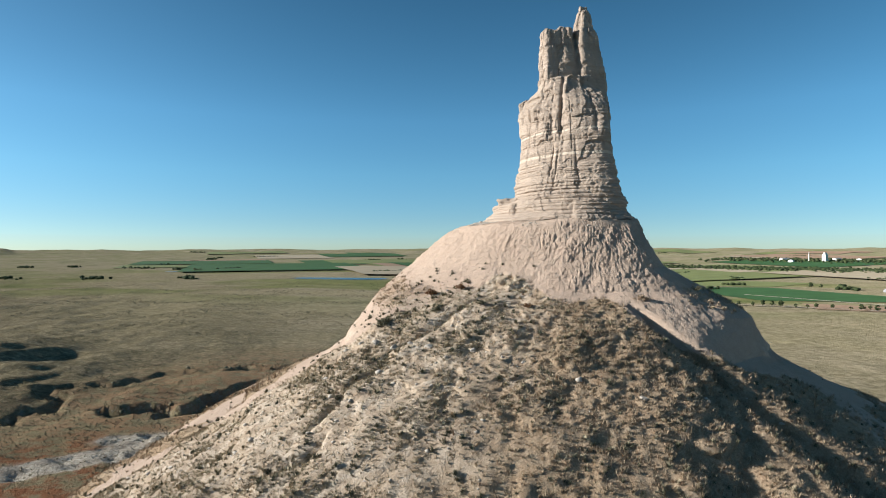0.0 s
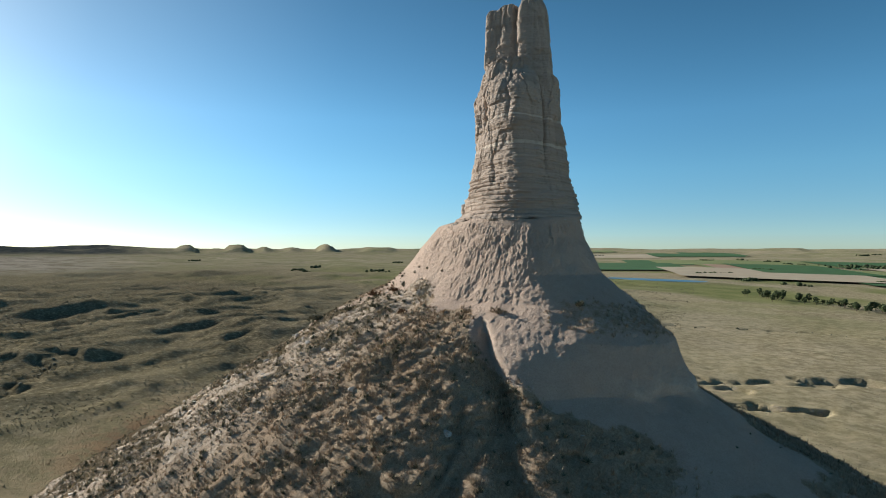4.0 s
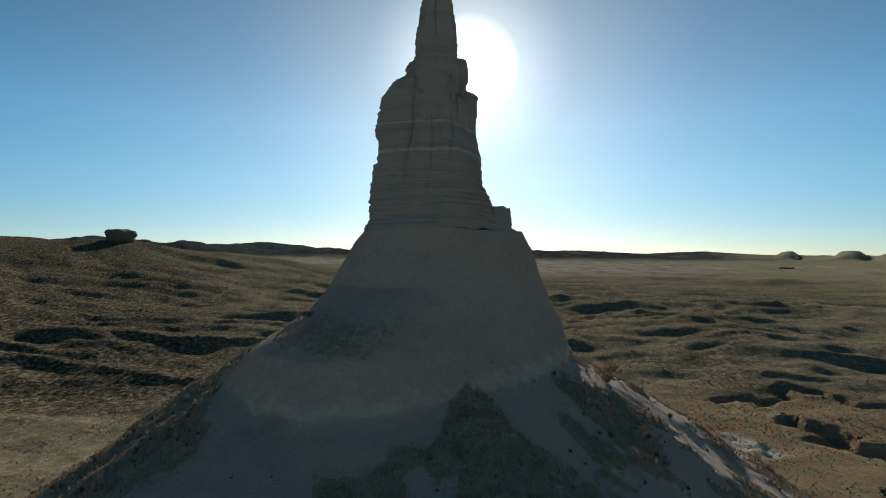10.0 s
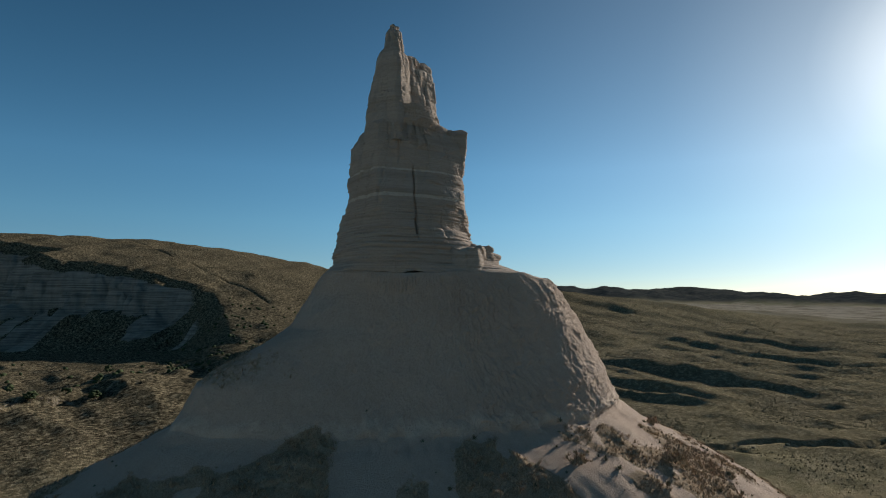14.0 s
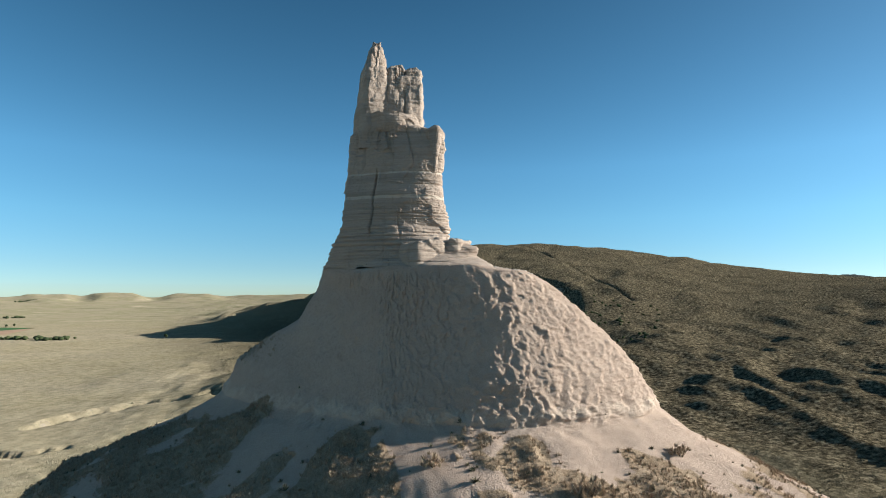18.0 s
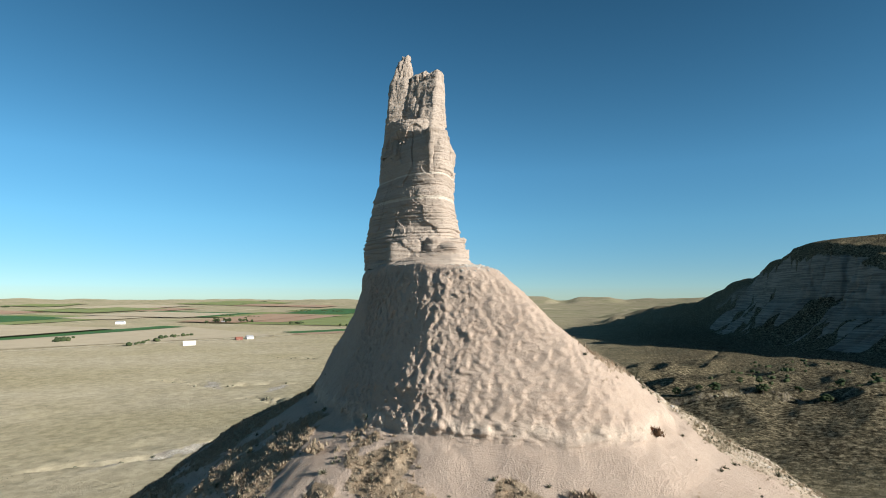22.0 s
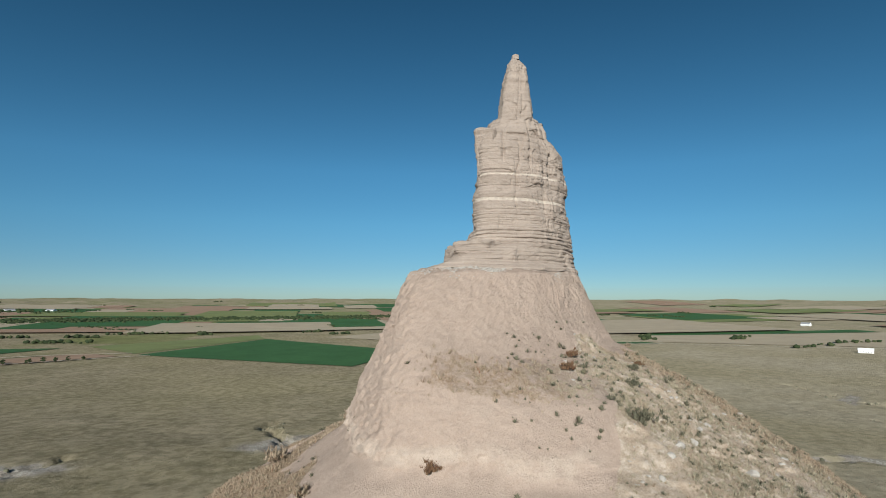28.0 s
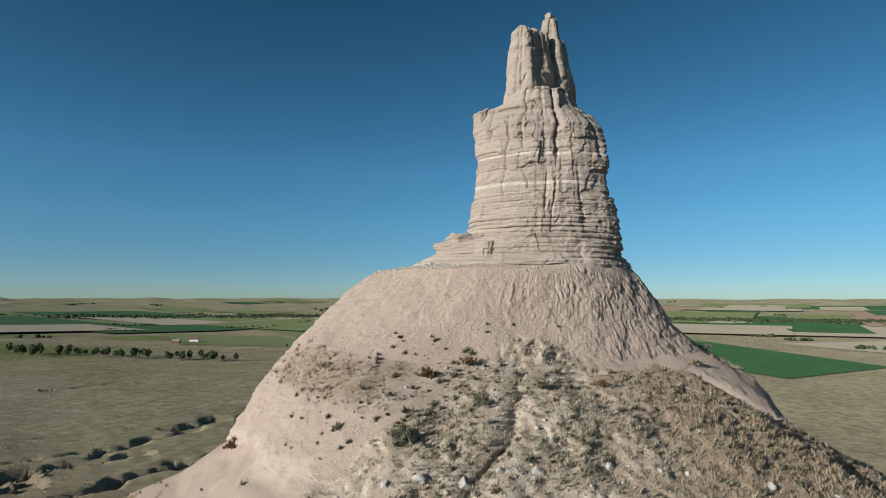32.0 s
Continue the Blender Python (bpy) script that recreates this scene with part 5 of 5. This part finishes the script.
for x, y, tall, label in ((876, 1334, 17, "lone spreading cottonwood between crops"), (565, 990, 9, "lone green tree on the pasture"), (454, -1090, 11, "lone dark tree on the plain"),
                          (420, 1120, 8, "lone green tree by the track"), (1660, -1010, 12, "lone tree at a farmyard"), (910, 1350, 10, "small tree beside a lone cottonwood")):
    tree(x, y, tall, label, "lone trees")

for k, (x, y) in enumerate(((9, -303), (-4, -300), (22, -282), (-28, -270), (-52, -289), (43, -245), (28, -243), (19, -246), (-8, -262), (-43, -263), (-76, -347))):
    bush = tree(x, y, rng.uniform(4.5, 7.5), "bushy green tree in the ravine below the hill", "ravine trees")
    bush.scale = (bush.scale[0] * 1.35, bush.scale[1] * 1.35, bush.scale[2])


gold = tree(-71, 233, 6.0, "leafy yellow-green bush in a dry gully", "gully bushes")
gold.children[1].data = gold.children[1].data.copy()
gold.children[1].data.materials[0] = M_YELLOW
gold.scale = (8.5, 7.5, 5.5)


def woods(name, line, count, wide, low, high, label):
    pts = []
    for k in range(count):
        j = int(rng.integers(0, len(line) - 1))
        t = rng.uniform()
        pts.append((line[j][0] * (1 - t) + line[j + 1][0] * t + rng.normal(0, wide), line[j][1] * (1 - t) + line[j + 1][1] * t + rng.normal(0, wide)))
    p = np.array(pts)
    s = rng.uniform(low, high, len(p))
    p = np.column_stack([p, land(p[:, 0], p[:, 1]) + s * 0.6])
    stuff(name, strewn(name, low_bushes, p, s, s * 1.1), M_LEAF, label, "woods")


woods("river_woods", ((200, 2620), (700, 2480), (1082, 2302), (1449, 2006), (1750, 1700), (1963, 1451), (2250, 900), (2480, 300), (2600, -200)), 5600, 60, 4, 8, "band of cottonwoods along the far river")
woods("town_woods", ((1500, 2950), (1823, 2720), (2062, 2480), (2350, 2200)), 900, 90, 4, 9, "trees round the far town")
for k in range(105):
    a, d = radians(rng.uniform(200, 395)), math.exp(rng.uniform(math.log(1300), math.log(4300)))
    x, y = CX - d * math.sin(a), CY + d * math.cos(a)
    t = rng.uniform(0, math.pi)
    l = rng.uniform(30, 140)
    woods("hedgerow", ((x, y), (x + l * math.cos(t), y + l * math.sin(t))), int(rng.integers(10, 34)), 9, 3, 6.5, "far-off clump of dark trees on the plain")
for k in range(12):
    a, d = radians(rng.uniform(20, 60)), math.exp(rng.uniform(math.log(1500), math.log(3200)))
    x, y = CX - d * math.sin(a), CY + d * math.cos(a)
    woods("hedgerow", ((x, y), (x + rng.uniform(-90, 90), y + rng.uniform(-20, 20))), 16, 9, 3, 6.5, "far-off clump of dark trees on the plain")


# ---------------------------------------------------------------- farm buildings and the far town
def box(bm, x0, x1, y0, y1, z0, z1):
    m = Matrix.LocRotScale(((x0 + x1) / 2, (y0 + y1) / 2, (z0 + z1) / 2), None, (x1 - x0, y1 - y0, z1 - z0))
    bmesh.ops.create_cube(bm, size=1, matrix=m)
    return bm


def house(x, y, turn, long, deep, tall, wall, roof, label, category="house"):
    """A gabled building with walls, roof, door and windows."""
    ob = thing("house" if category == "house" else "barn", label, category, "farm buildings", place=(x, y, float(land(x, y)) + 0.6))
    ob.rotation_euler = (0, 0, radians(turn))
    a, b, rise = long / 2, deep / 2, deep * 0.28
    bm = bmesh.new()
    prof = [(-b, -1.5), (b, -1.5), (b, tall), (0, tall + rise), (-b, tall)]
    ends = [[bm.verts.new((sx, py, pz)) for py, pz in prof] for sx in (-a, a)]
    bm.faces.new(ends[0][::-1])
    bm.faces.new(ends[1])
    for k in range(5):
        bm.faces.new([ends[0][k], ends[0][(k + 1) % 5], ends[1][(k + 1) % 5], ends[1][k]])
    bmesh.ops.recalc_face_normals(bm, faces=bm.faces)
    part("wall", bm, wall, ob)
    bm = bmesh.new()
    for sgn in (-1, 1):
        e, o = 0.5, 0.25
        low, top = (sgn * (b + e), tall - e * 0.56 + 0.03), (0, tall + rise + 0.03)
        quad = [bm.verts.new((sx * (a + e), p, q)) for sx, (p, q) in ((-1, low), (1, low), (1, top), (-1, top))]
        up = [bm.verts.new(v.co + Vector((0, 0, o))) for v in quad]
        bm.faces.new(quad)
        bm.faces.new(up)
        for k in range(4):
            bm.faces.new([quad[k], quad[(k + 1) % 4], up[(k + 1) % 4], up[k]])
    bmesh.ops.recalc_face_normals(bm, faces=bm.faces)
    part("roof", bm, roof, ob)
    for sgn in (-1, 1):
        part("door", box(bmesh.new(), -0.6, 0.6, sgn * b - 0.06, sgn * b + 0.06, 0, 2.1), M_DOOR, ob)
        for wx in (-0.32 * long, -0.16 * long, 0.16 * long, 0.32 * long):
            part("window", box(bmesh.new(), wx - 0.6, wx + 0.6, sgn * b - 0.05, sgn * b + 0.05, 0.9, 2.1), M_PANE, ob)
    return ob


house(994, -510, 60, 22, 11, 4.5, M_PAINT, M_PAINT, "long low white farm building on the dry plain")
house(1038, -690, 70, 15, 10, 4.5, M_PAINT, M_ROOF, "white farmhouse beside a dark shed")
house(1030, -655, 70, 14, 9, 4.0, M_RUSTROOF, M_RUSTROOF, "rust-red shed beside a farmhouse", "barn")
house(1318, 186, 50, 18, 11, 5.0, M_PAINT, M_ROOF, "white farmhouse among large trees")
house(1851, -829, 40, 26, 14, 6.0, M_PAINT, M_ROOF, "white barn on the far plain", "barn")
house(1665, -1085, 20, 16, 10, 5.0, M_PAINT, M_ROOF, "white farmhouse in a wooded yard")
house(980, 1235, 30, 16, 10, 4.5, M_ROOF, M_ROOF, "grey shed beside crop fields", "barn")
house(1005, 1215, 30, 10, 8, 4.0, M_PAINT, M_RUSTROOF, "small white house beside a grey shed")
house(1420, -1600, 10, 18, 11, 5.0, M_PAINT, M_ROOF, "white farmhouse at the end of a tree row")
house(300, 1330, -30, 18, 10, 5.0, M_PAINT, M_RUSTROOF, "white farmhouse behind the cottonwoods")
house(255, 1290, -30, 14, 9, 4.5, M_RUSTROOF, M_ROOF, "rust-red barn behind the cottonwoods", "barn")
for k, (x, y) in enumerate(((1900, 2700), (1960, 2640), (2060, 2560), (2140, 2470), (2250, 2380), (1700, 2790), (1640, 2640), (2320, 2230))):
    house(x, y, 20 + 35 * k, 44, 20, 8, M_PAINT, M_ROOF, "large pale warehouse at the far town's edge", "barn")

ex, ey = 1790.0, 2625.0
elevator = thing("grain_elevator", "tall white concrete grain elevator at the far town", "grain elevator", place=(ex, ey, float(land(ex, ey))))
elevator.rotation_euler = (0, 0, radians(35))
for k in range(3):
    for j in range(2):
        bm = bmesh.new()
        bmesh.ops.create_cone(bm, segments=24, radius1=4.6, radius2=4.6, depth=36, cap_ends=True, matrix=Matrix.Translation((-9 + 9 * k, -4.5 + 9 * j, 17)))
        part("silo", bm, M_CONCRETE, elevator)
part("headhouse", box(bmesh.new(), -11, 11, -4, 4, 34.9, 44), M_CONCRETE, elevator)
part("loading_shed", box(bmesh.new(), 14, 30, -7, 7, -1, 9), M_PAINT, elevator)
cx_, cy_ = 1742.0, 2668.0
stack = thing("chimney", "slim pale chimney beside the grain elevator", "chimney", place=(cx_, cy_, float(land(cx_, cy_))))
bm = bmesh.new()
bmesh.ops.create_cone(bm, segments=14, radius1=2.2, radius2=1.3, depth=44, cap_ends=True, matrix=Matrix.Translation((0, 0, 21)))
part("shaft", bm, M_CONCRETE, stack)
